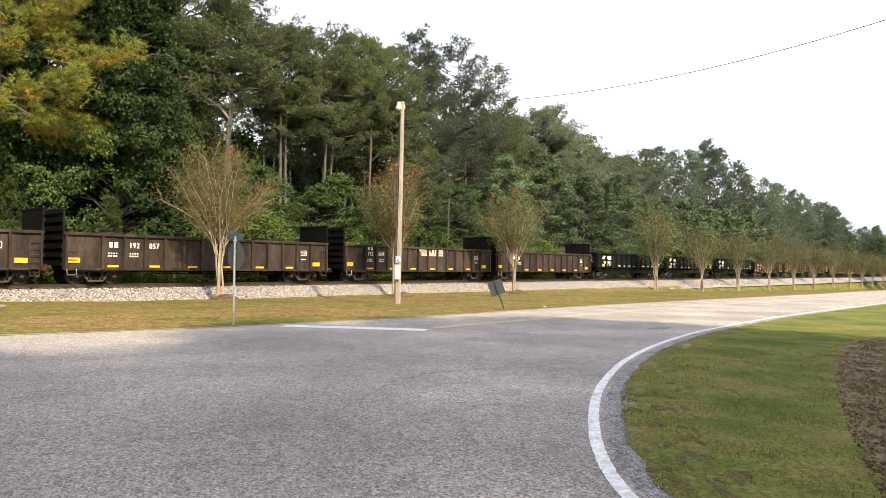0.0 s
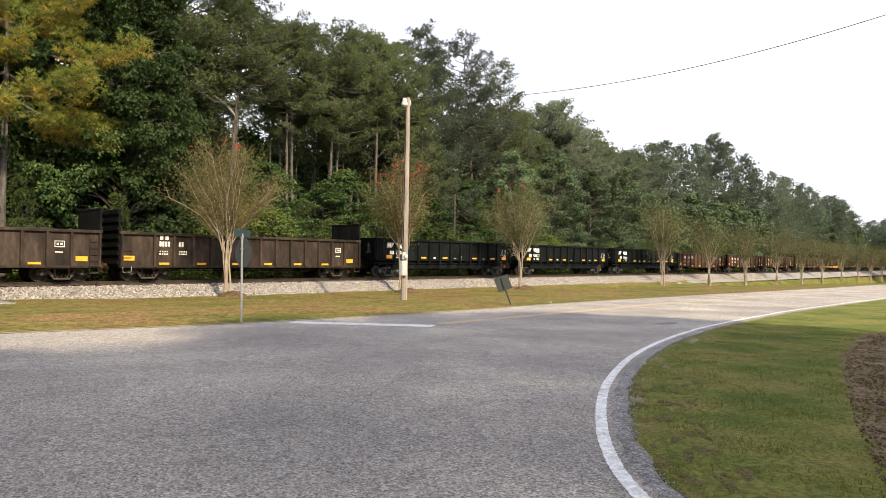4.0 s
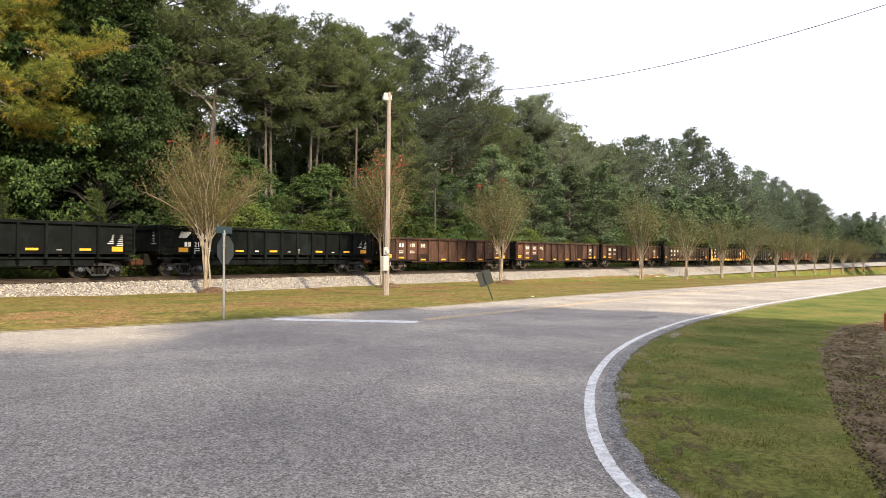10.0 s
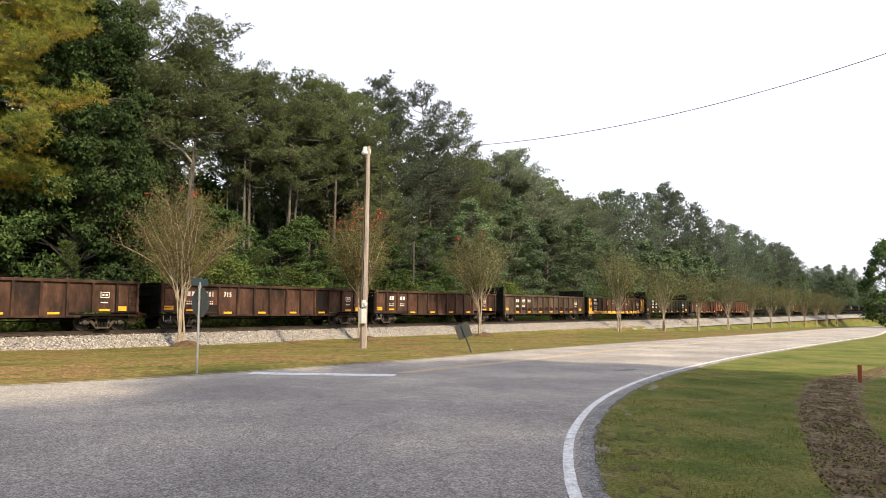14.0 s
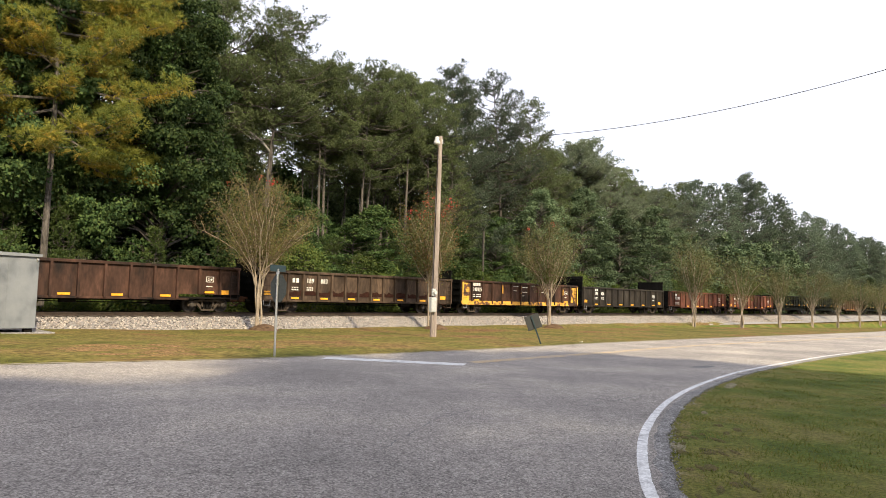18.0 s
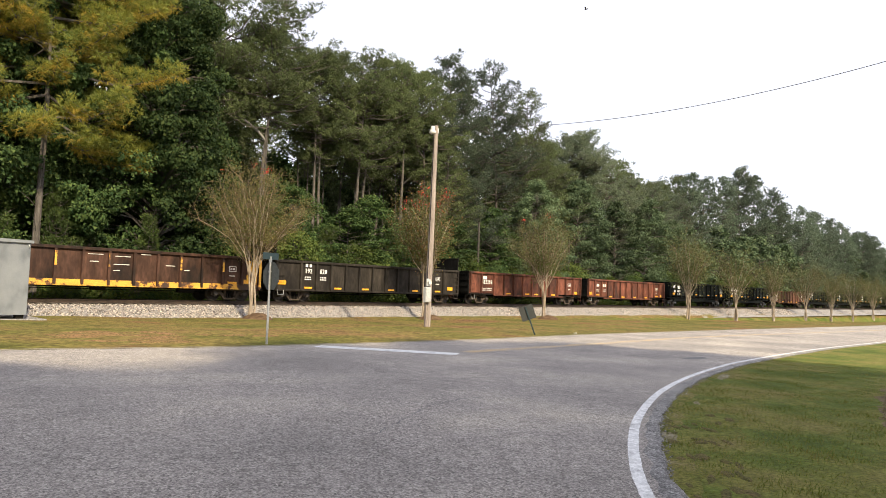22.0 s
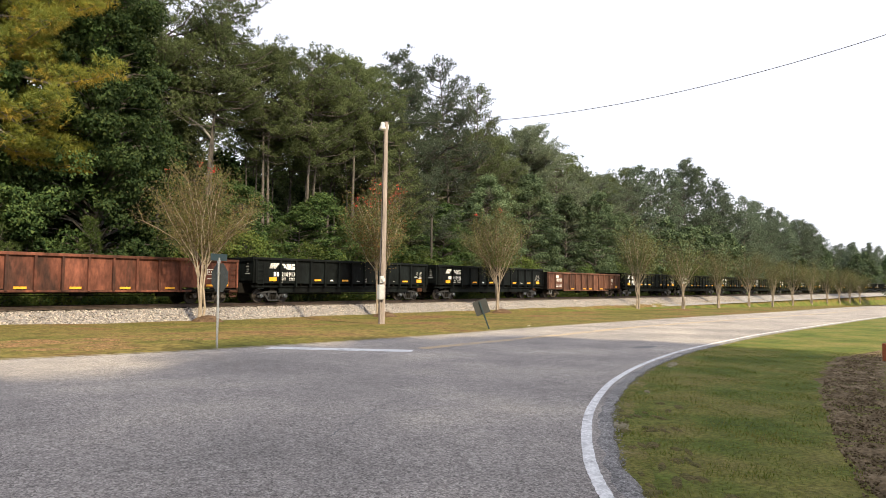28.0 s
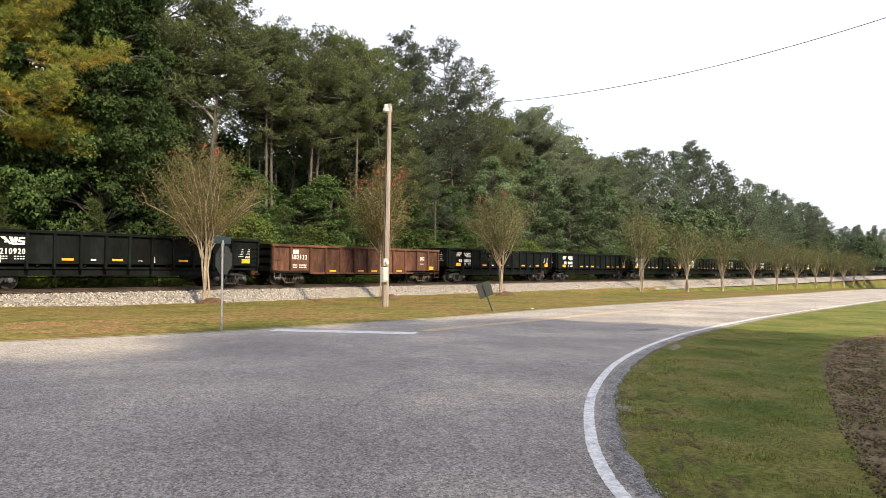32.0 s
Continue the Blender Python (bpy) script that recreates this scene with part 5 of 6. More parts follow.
PINES = [pine_meshes(10 + i, 23.0, (0.55, 0.52, 0.65, 0.55)[i], 4.5 + 0.5 * (i % 2), 21, limbs=3.2 - 0.6 * (i == 1), many=(2.9, 2.0, 2.9, 2.9)[i], per=25, needle=0.19, fine=0.11, clump=0.35, k=5, snags=9) for i in range(4)]
PINES_BACK = [pine_meshes(20 + i, 23.0, 0.45 + 0.06 * (i % 3), 4.9, 18, per=10, needle=0.36, k=4, fine=0.16, clump=0.55, many=1.7, limbs=2.8, snags=3) for i in range(3)]
PINES_FULL = [pine_meshes(30 + i, 22.0, 0.2, 4.6, 32, skirt=0.9, limbs=2.6, many=3.2, per=16, needle=0.18, fine=0.12, clump=0.31, k=5) for i in range(3)]
PINES_CONE = [pine_meshes(40 + i, 22.0, 0.22, 5.6, 32, cone=0.5, limbs=2.8, many=3.0, per=26, needle=0.2, fine=0.11, k=5, clump=0.38) for i in range(2)]
FAR_PINES = [pine_meshes(50 + i, 21.0, 0.22, 4.6, 24, per=9, needle=0.34, k=4, fine=0.2, clump=0.55, cone=(0, 0.6, 0, 0.8)[i], many=1.9, limbs=3.0) for i in range(4)]
GUMS_NEAR = [leafy_meshes(60 + i, 19.0, 0.06, 4.6, 210, 560, 0.145, LEAF, squash=0.55, lump_r=0.58) for i in range(2)]
GUMS = [leafy_meshes(64 + i, 19.0, 0.05, 4.5, 120, 290, 0.205, LEAF, squash=0.6, lump_r=0.66) for i in range(3)]
FAR_GUMS = [leafy_meshes(70 + i, 17.0, 0.04, 4.8, 64, 110, 0.5, LEAF, lump_r=0.75) for i in range(3)]
SHRUBS = [leafy_meshes(80 + i, 4.6, 0.03, 2.4, 44, 190, 0.135, LEAF_LIGHT, trunk_r=0.06, lump_r=0.66) for i in range(4)]

W = "woodland behind the railway"
rng = np.random.default_rng(7)
PINE_L, FULL_L, GUM_L = "tall pine with a bare bole and rounded dark crown", "pine with needles nearly to the ground", "dense dark green broad-leaved tree"
# the skyline pines: x, y, height, kind
SKYLINE = [(24.0, 48, 25.2, "p0"), (27.2, 47, 24.6, "p1"), (28.2, 48.5, 22.2, "p2"), (32.3, 47, 21.9, "p3"), (36.6, 47, 22.0, "p0"), (38.4, 48.5, 21.4, "p1"), (42.0, 47, 22.8, "p2"), (45.2, 46.5, 22.2, "p0"), (50.8, 47, 25.6, "c0"),
           (56.6, 47, 26.4, "f1"), (61.5, 47, 24.8, "f2"), (46.5, 45, 15.0, "f2"), (66, 46.5, 19.6, "f1"), (72.6, 47, 21.8, "p2"), (75.2, 47.5, 21.2, "p3"), (79.0, 47, 19.6, "f2"), (83.5, 47, 18.2, "f1"), (89.5, 47, 18.0, "p1"), (96.5, 47, 17.0, "f0"),
           (105.5, 47, 21.0, "w2"), (110.5, 47, 21.4, "w0"), (117, 47, 22.2, "w1"), (125, 47, 25.6, "c1"), (132.5, 47, 24.4, "w2"), (139, 47, 23.0, "w0"), (147, 47, 21.4, "w1"), (156, 46, 21.2, "w2"), (165, 47, 21.2, "w3"), (173, 47, 21.8, "w0"), (181, 47, 21.5, "w1"), (190, 47, 21, "w2"), (200, 47, 20.5, "w3"), (211, 47, 20.5, "w0"), (224, 47, 20.5, "w1")]
KITS = {"p": (PINES, 23.0, PINE_L), "f": (PINES_FULL, 22.0, FULL_L), "c": (PINES_CONE, 22.0, "tall conical pine with layered limbs"), "w": (FAR_PINES, 21.0, FULL_L)}
for x, y, h, k in SKYLINE:
    h += 0.5
    kit, base, lb = KITS[k[0]]
    # beyond x 66 distance haze is put into the needle colour
    t = plant("pine_tree", kit[int(k[1]) % len(kit)], x, y, (0.5 * h / base + 0.5), rng.random() * 360, lb, "pine", W, mat=NEEDLE_HAZED if 66 < x < 100 else NEEDLE_FAR_HAZED if x > 100 else NEEDLE_BLUE if 49 < x < 58 else None, sz=h / base)
    if x == 27.2:
        # one long bare limb that sweeps out and up
        t.rotation_euler.z = 0
        q = t.scale
        ring = [sum((v.co for v in PINES[1][0].vertices[9 * i:9 * i + 9]), Vector()) / 9 for i in (4, 5)]
        foot = ring[0].lerp(ring[1], 0.25)
        bow = [(-0.87 * a, 0.54 * a, c) for a, c in ((0, 0), (0.67, 0.83), (1.6, 1.5), (2.7, 1.9), (3.7, 2.25), (4.5, 2.85))]
        part("bare_limb", Shape().tube([(foot.x + a / q.x, foot.y + b / q.y, foot.z + c / q.z) for a, b, c in bow], [0.1, 0.09, 0.08, 0.065, 0.045, 0.02], 7), BARK_DEAD, t, "long pale bare limb", True)
plant("pine_tree", PINES[2], 34.3, 48.8, 0.97, 200, PINE_L, "pine", W, sz=0.97)
# the leafy wall of gums at one end, and gums along the edge
for x, y, h in [(1.5, 45.5, 26), (7.0, 45, 27), (13.2, 45, 27.5), (18.4, 44.5, 26.0), (20.6, 48, 23.0), (10.5, 50, 27), (4.5, 51, 27), (-4, 46, 25), (25.5, 44, 8.5), (29.5, 45, 9.5), (33.5, 44, 8.5), (37.5, 45, 10), (41.5, 44, 9.5), (46, 44, 9), (52, 44, 10.5), (59, 44, 14), (67, 44, 15.5), (75.5, 44, 14), (83, 44, 15), (91, 44, 13), (99, 44, 14), (108, 44, 15), (118, 44, 14), (127, 44, 15), (137, 44, 14)]:
    # trees past x 58 get the leaf colour with painted haze
    plant("gum_tree", GUMS_NEAR[int(x) % 2] if x < 25 and y < 46 else FAR_GUMS[int(x) % 3] if x > 95 or y > 48 else GUMS[int(x * 7) % 3], x, y, 0.55 + 0.45 * h / 19, rng.random() * 360, GUM_L if x < 58 else "broad-leaved tree in full leaf, haze painted into its grey-green", "broad-leaved tree", W, mat=LEAF_HAZED if x > 58 else None, sz=h / 19)
# slender pines close together, bare for most of their height
SLENDER = [pine_meshes(34 + i, 20.0, 0.66, 2.6, 10, per=14, needle=0.26, k=4, fine=0.13, clump=0.4, many=1.8, limbs=2.6, trunk_r=0.13, snags=8) for i in range(2)]
for i in range(15):
    x, y = 33.5 + 15 * (i + rng.random()) / 15, 48.6 + 4.5 * rng.random()
    plant("pine_tree", SLENDER[i % 2], x, y, 1.0, rng.random() * 360, "slender pine with a long bare bole", "pine", W, sz=0.86 + 0.16 * rng.random())
# pines further in
for i in range(36):
    x, y = 20 + 105 * (i + rng.random()) / 36, 51 + 20 * rng.random()
    if 32.2 < math.degrees(math.atan2(x, y)) < 34.9:
        continue
    plant("pine_tree", PINES_BACK[i % 3], x, y, 0.9 + 0.15 * rng.random(), rng.random() * 360, PINE_L, "pine", W)
for i in range(24):
    x, y = -16 + 40 * (i + rng.random()) / 24, 52 + 20 * rng.random()
    plant("gum_tree", FAR_GUMS[i % 3], x, y, 1.0 + 0.25 * rng.random(), rng.random() * 360, GUM_L, "broad-leaved tree", W)
for i in range(22):
    x, y = 22 + 60 * (i + rng.random()) / 22, 50 + 14 * rng.random()
    plant("gum_tree", FAR_GUMS[i % 3], x, y, 0.75, rng.random() * 360, GUM_L, "broad-leaved tree", W, sz=0.66 + 0.12 * rng.random())
for i in range(17):
    x, y = 19 + 55 * (i + rng.random()) / 17, 58 + 12 * rng.random()
    if 32.5 < math.degrees(math.atan2(x, y)) < 34.7:
        continue
    plant("pine_tree", FAR_PINES[i % 4], x, y, 0.8 + 0.1 * rng.random(), rng.random() * 360, FULL_L, "pine", W)
for i in range(90):
    x = 140 + 330 * ((i + rng.random()) / 90) ** 1.2
    y = 45 + 16 * rng.random()
    kit, lb, nm, ct = (FAR_PINES[i % 4], FULL_L, "pine_tree", "pine") if rng.random() < 0.6 else (FAR_GUMS[i % 3], GUM_L, "gum_tree", "broad-leaved tree")
    # far crowns have haze mixed into needle and leaf colours
    plant(nm, kit, x, y, (0.85 + 0.2 * rng.random()), rng.random() * 360, lb, ct, W, z=-0.6, mat=NEEDLE_FAR_HAZED if nm == "pine_tree" else LEAF_HAZED)
# undergrowth along the far side of the track
for i in range(74):
    x = -8 + 135 * (i + 0.7 * rng.random()) / 74
    y = 41.5 + 2.0 * rng.random()
    s = 0.55 + 0.65 * rng.random()
    plant("shrub", SHRUBS[i % 4], x, y, s, rng.random() * 360, "bushy green undergrowth shrub beside the track", "shrub", "undergrowth beside the track", mat=(LEAF_LIGHT, LEAF, LEAF_LIGHT)[i % 3])


def far_woods():
    """The deep, unbroken mass of the wood behind."""
    rng = np.random.default_rng(3)
    n = 180000
    x = -40 + 400 * rng.random(n)
    y = 74 + 16 * rng.random(n)
    z = -3 + 20 * rng.random(n)
    v, f = leaf_quads(np.stack([x, y, z], 1), 1.3, rng, up=0.0, corners=3)
    tagged(new("deep_woods", mesh_np("deep_woods", v, f, LEAF)), "deep dark mass of woodland foliage", "woodland", kind="stuff")
    n = 9000
    x, y, z = 430 + 120 * rng.random(n), -60 + 140 * rng.random(n), -8 + 20 * rng.random(n)
    v, f = leaf_quads(np.stack([x, y, z], 1), 2.6, rng, up=0.0)
    tagged(new("end_woods", mesh_np("end_woods", v, f, LEAF)), "distant woodland where the road bends away", "woodland", kind="stuff")


far_woods()

# the yellowing pine beside the track: green tips, older needles gone ochre
YP = pine_meshes(101, 24.0, 0.41, 6.3, 18, per=24, needle=0.34, mat=NEEDLE_TIP, old=NEEDLE_YELLOW, trunk_r=0.22, skirt=1.0, k=9, fine=0.038, clump=0.4, limbs=3.4, many=2.8, snags=6, droop=0.3)
t = plant("pine_tree", YP, 10.6, 41.2, 1.0, 40, "pine with yellowing needles and a grey bole", "pine", W)
part("old_needles", YP[2], None, t, "ochre older needles")

# young pines at the edge of the wood
YOUNG = [pine_meshes(120 + i, 7.0, 0.04, 1.9, 18, per=14, needle=0.2, mat=NEEDLE_YOUNG, trunk_r=0.07, cone=0.7, clump=0.22, limbs=3.5, many=3.0) for i in range(2)]
for i, (x, y, sc) in enumerate([(5.0, 41.6, 1.0), (8.0, 42.0, 1.15), (11.9, 41.5, 0.95), (13.6, 42.3, 1.15), (2.2, 41.6, 1.0), (16.6, 41.9, 0.8), (38.5, 43.5, 1.1), (30.5, 43, 0.9)]):
    plant("young_pine", YOUNG[i % 2], x, y, sc, 60 * i, "young bright green pine at the wood's edge", "pine", W)

# tall trees at the far end beside the road
for x, y, h in [(186, 19, 20), (196, 13, 19), (205, 7, 20), (215, 16, 18), (228, 9, 19)]:
    plant("gum_tree", FAR_GUMS[int(x) % 3], x, y - 1.5 if y > 18 else y, h / 17, x * 3, "tall tree beside the far bend of the road", "broad-leaved tree", "trees beside the road", z=fall(x) - 0.1)


def myrtle_meshes(seed, leaves, leaf, limbs, twigs, mat, loose=0.16, spread=2.35, fork=2.6):
    """Pale stems in a bundle, clear to above head height, then a wide vase of thin branches, half bare.
    Returns stem, branch, crown and twig meshes, and the twig tips."""
    rng = np.random.default_rng(seed)
    stems, branches, fine, tips, forks = [], [], Shape(), [], []
    for i in range(5):
        a = 1.257 * i + 0.5 * rng.random()
        c, q = math.cos(a), math.sin(a)
        top = np.array([0.2 * math.cos(a + 0.4), 0.2 * math.sin(a + 0.4), fork + 0.5 * rng.random()])
        kink = rng.normal(size=(2, 2)) * 0.05
        stems.append(Shape().tube([(0.12 * c, 0.12 * q, -0.15), (0.075 * c + kink[0, 0], 0.075 * q + kink[0, 1], 0.7), (0.1 * math.cos(a + 0.3) + kink[1, 0], 0.1 * math.sin(a + 0.3) + kink[1, 1], 1.7), top], [0.078, 0.052, 0.044, 0.034], 7, False).mesh("stem", BARK_PALE, True))
        forks.append(top)
    for i in range(limbs):
        a = 1.257 * (i % 5) + 0.4 + 0.85 * rng.normal()
        r = spread * (0.12 + 0.88 * rng.random() ** 0.85)
        p0 = forks[i % 5] - (0, 0, 0.7 * rng.random() ** 2)
        p2 = np.array([r * math.cos(a), r * math.sin(a), 6.6 + 0.6 * rng.random() - 0.29 * r * r])
        p1 = p0 + (p2 - p0) * np.array([0.44, 0.44, 0.55]) + rng.normal(size=3) * 0.1
        pm = (p0 + p1) / 2 + rng.normal(size=3) * (0.13, 0.13, 0.05)
        pn = (p1 + p2) / 2 + rng.normal(size=3) * (0.11, 0.11, 0.05)
        branches.append(Shape().tube([p0, pm, p1, pn, p2], [0.032, 0.026, 0.019, 0.013, 0.006], 5, False).mesh("branch", BARK_PALE))
        tips += [p1, p1, pn, pn] if fork < 2.4 else []
        for k in range(twigs):
            s = rng.random()
            b0 = p0 + (p1 - p0) * (0.2 + 2.0 * s) if s < 0.4 else p1 + (p2 - p1) * (s - 0.4) / 0.6
            out = b0 * (1, 1, 0)
            out = out / (np.linalg.norm(out) + 0.25)
            d = out * (0.8 - 0.4 * s) + (0, 0, 0.75) + rng.normal(size=3) * (0.5, 0.5, 0.25)
            d = d / np.linalg.norm(d)
            ln = (0.5 + 0.8 * rng.random()) * (1.3 - 0.2 * np.hypot(b0[0], b0[1]))
            b1 = b0 + d * ln * 0.5 + rng.normal(size=3) * 0.06
            b2 = b0 + d * ln + (0, 0, 0.12 * ln)
            fine.tube([b0, b1, b2], [0.012, 0.008, 0.004], 3, False)
            tips += [b1, b2, (b1 + b2) / 2]
            for _ in range(3):
                c0 = b0 + (b2 - b0) * (0.3 + 0.7 * rng.random())
                e = d * 0.5 + rng.normal(size=3) * 0.45
                c1 = c0 + e * (0.3 + 0.35 * rng.random())
                fine.tube([c0, c1], [0.006, 0.003], 3, False)
                tips += [c1, (c0 + c1) / 2]
    tips = np.array(tips)
    c = tips[rng.integers(0, len(tips), leaves)] + rng.normal(size=(leaves, 3)) * loose
    v, f = leaf_quads(c, leaf, rng, corners=3)
    return stems, branches, mesh_np("crown", v, f, mat), fine.mesh("twig", TWIG), tips


MYRTLES = [myrtle_meshes(200, 13500, 0.08, 25, 19, LEAF_MYRTLE, 0.24, 2.75, 2.5), myrtle_meshes(201, 11000, 0.1, 22, 15, LEAF_RUST, 0.2, 2.7), myrtle_meshes(202, 9000, 0.1, 21, 14, LEAF_OLIVE, 0.2, 2.7), myrtle_meshes(203, 6600, 0.12, 16, 9, LEAF_OLIVE, 0.46, 2.5, 2.2)]
ROW_TREES = [(18.4, 31.9, 0, 1.06), (31.1, 31.9, 1, 1.14), (44.0, 31.7, 2, 1.1), (70.8, 32.0, 3, 1.16), (82.8, 31.5, 3, 1.08), (96, 31.6, 3, 1.05), (110.5, 31.8, 3, 1.12), (123, 31.6, 3, 1.06), (137, 31.8, 3, 1.1), (153, 32.0, 3, 1.12), (168, 32, 3, 1.06), (181, 32, 3, 1.1), (194, 32, 3, 1.06), (208, 32, 3, 1.08)]
for i, (x, y, k, s) in enumerate(ROW_TREES):
    t = thing("crepe_myrtle", "small vase-shaped tree of thin pale stems, sparse autumn leaves", "small tree", "row of small trees beside the track", m=pose(x, y, land(x, y) - 0.05, 0, 0, 77 * i))
    t.scale = (s, s, s * (1.0 if i < 3 else 1.04))
    for me in MYRTLES[k][0]:
        part("stem", me, None, t)
    for me in MYRTLES[k][1]:
        part("branch", me, None, t)
    part("crown", MYRTLES[k][2], None, t, "sparse olive and rust leaves")
    tagged(part("twig", MYRTLES[k][3], None, t, "fine brown twigs"), kind="stuff")
    if i < 3:
        rng2 = np.random.default_rng(300 + i)
        tips = MYRTLES[k][4]
        high = tips[tips[:, 2] > np.quantile(tips[:, 2], (0.95, 0.8, 0.95)[i])]
        n = (5, 24, 3)[i]
        pick = high[rng2.integers(0, len(high), n)]
        c = np.repeat(pick, 12, 0) + rng2.normal(size=(12 * n, 3)) * 0.08 + (0, 0, 0.1)
        v, f = leaf_quads(c, 0.075, rng2)
        part("blossom", mesh_np("blossom", v, f, BLOSSOM), None, t, "red blossom clusters")
    if i < 3:
        m = Shape()
        n = 18
        m.v = [(0, 0, 0.22)] + [(r * math.cos(a) * (1 + 0.15 * math.sin(3 * a)), r * math.sin(a), z) for r, z in ((0.45, 0.19), (0.85, 0.09), (1.25, -0.06)) for a in (6.283 * k2 / n for k2 in range(n))]
        m.f = [(0, 1 + k2, 1 + (k2 + 1) % n) for k2 in range(n)] + [(1 + j * n + k2, 1 + (j + 1) * n + k2, 1 + (j + 1) * n + (k2 + 1) % n, 1 + j * n + (k2 + 1) % n) for j in range(2) for k2 in range(n)]
        mound = tagged(new("soil_mound", m.mesh("soil_mound", SOIL, True)), "low mound of bare soil round a trunk", "soil", "mounds at the row of trees")
        mound.matrix_basis = pose(x + 0.35, y - 0.2, land(x, y))
        mound.scale = (0.75, 0.8, 1.55)

# shade trees behind the viewer, two of them thin-leaved
THIN_GUM = leafy_meshes(91, 17.0, 0.04, 4.8, 64, 34, 0.5, LEAF, lump_r=0.75)
for i in range(13):
    x = -46 + 60 * i / 12 + 1.2 * math.sin(i * 5.0) * (i < 12)
    y = -11 - 1.5 * math.sin(i * 2.3)
    plant("shade_tree", THIN_GUM if i == 9 else FAR_GUMS[i % 3], x, y, 1.18, 50 * i, "leafy shade tree beside the side road", "broad-leaved tree", "shade trees", sz=(1.13 if x > 3 else 1.09 if x > -9 else 1.03) + 0.02 * math.sin(i * 1.7))
for i in range(13):
    plant("shade_tree", THIN_GUM if i == 9 else FAR_GUMS[(i + 1) % 3], -46 + 4.75 * i, -15 - 2 * math.sin(i * 3.1), 1.2, 70 * i, "leafy shade tree beside the side road", "broad-leaved tree", "shade trees", sz=1.22 if i > 9 else 1.19 if i > 7 else 1.1)


# ---- grass blades ----
def blades(name, n, inside, x0, x1, y0, y1, size, seed, label):
    rng = np.random.default_rng(seed)
    x, y = x0 + (x1 - x0) * rng.random(n) ** 1.4, y0 + (y1 - y0) * rng.random(n)
    keep = np.array([inside(a, b) for a, b in zip(x, y)])
    x, y = x[keep], y[keep]
    z = np.array([land(a, b) for a, b in zip(x, y)])
    n = len(x)
    clump = np.array([noise.noise((a * 1.7, b * 1.7, 5.0)) + 0.6 * noise.noise((a * 6.0, b * 6.0, 2.0)) for a, b in zip(x, y)])
    s = size * (0.5 + rng.random(n)) * np.clip(1.05 + 0.9 * clump, 0.45, 2.0)
    a = rng.random(n) * 6.283
    w = s * 0.13
    p = np.stack([x, y, z - 0.005], 1)
    d = np.stack([np.cos(a), np.sin(a), 0 * a], 1)
    tip = p + np.stack([rng.normal(size=n) * 0.5 * s, rng.normal(size=n) * 0.5 * s, s], 1)
    v = np.stack([p - d * w[:, None], p + d * w[:, None], tip], 1).reshape(-1, 3)
    f = np.arange(n)[:, None] * 3 + np.array([0, 1, 2])[None]
    tagged(new(name, mesh_np(name, v, f, BLADE)), label, "grass", kind="stuff")


blades("turf_blades", 260000, lambda x, y: y < road_near(x) - 0.02 - 0.12 * abs(noise.noise((x * 2, y * 2, 0))), 1.8, 22, -3, 8.2, 0.021, 11, "short mown grass blades on the corner")
blades("strip_blades", 26000, lambda x, y: y > between(FAR_C, x) + 0.1 and noise.noise((x * 0.5, y * 0.5, 3)) > -0.1, 1.0, 60, 15.3, 33.0, 0.032, 12, "sparse mown grass tufts on the strip beside the track")


def weeds():
    """Rank low growth on the far side of the track."""
    rng = np.random.default_rng(21)
    n = 26000
    x, y = 2 + 118 * rng.random(n), 38.9 + 3.2 * rng.random(n)
    z = np.array([land(a, b) for a, b in zip(x, y)]) + 1.9 * rng.random(n) ** 1.3 * (0.75 + 0.5 * np.sin(x * 0.9) * np.cos(x * 0.37))
    v, f = leaf_quads(np.stack([x, y, z], 1), 0.22, rng, corners=3)
    tagged(new("weeds", mesh_np("weeds", v, f, WEED)), "low green weeds along the far side of the track", "weeds", kind="stuff")


weeds()


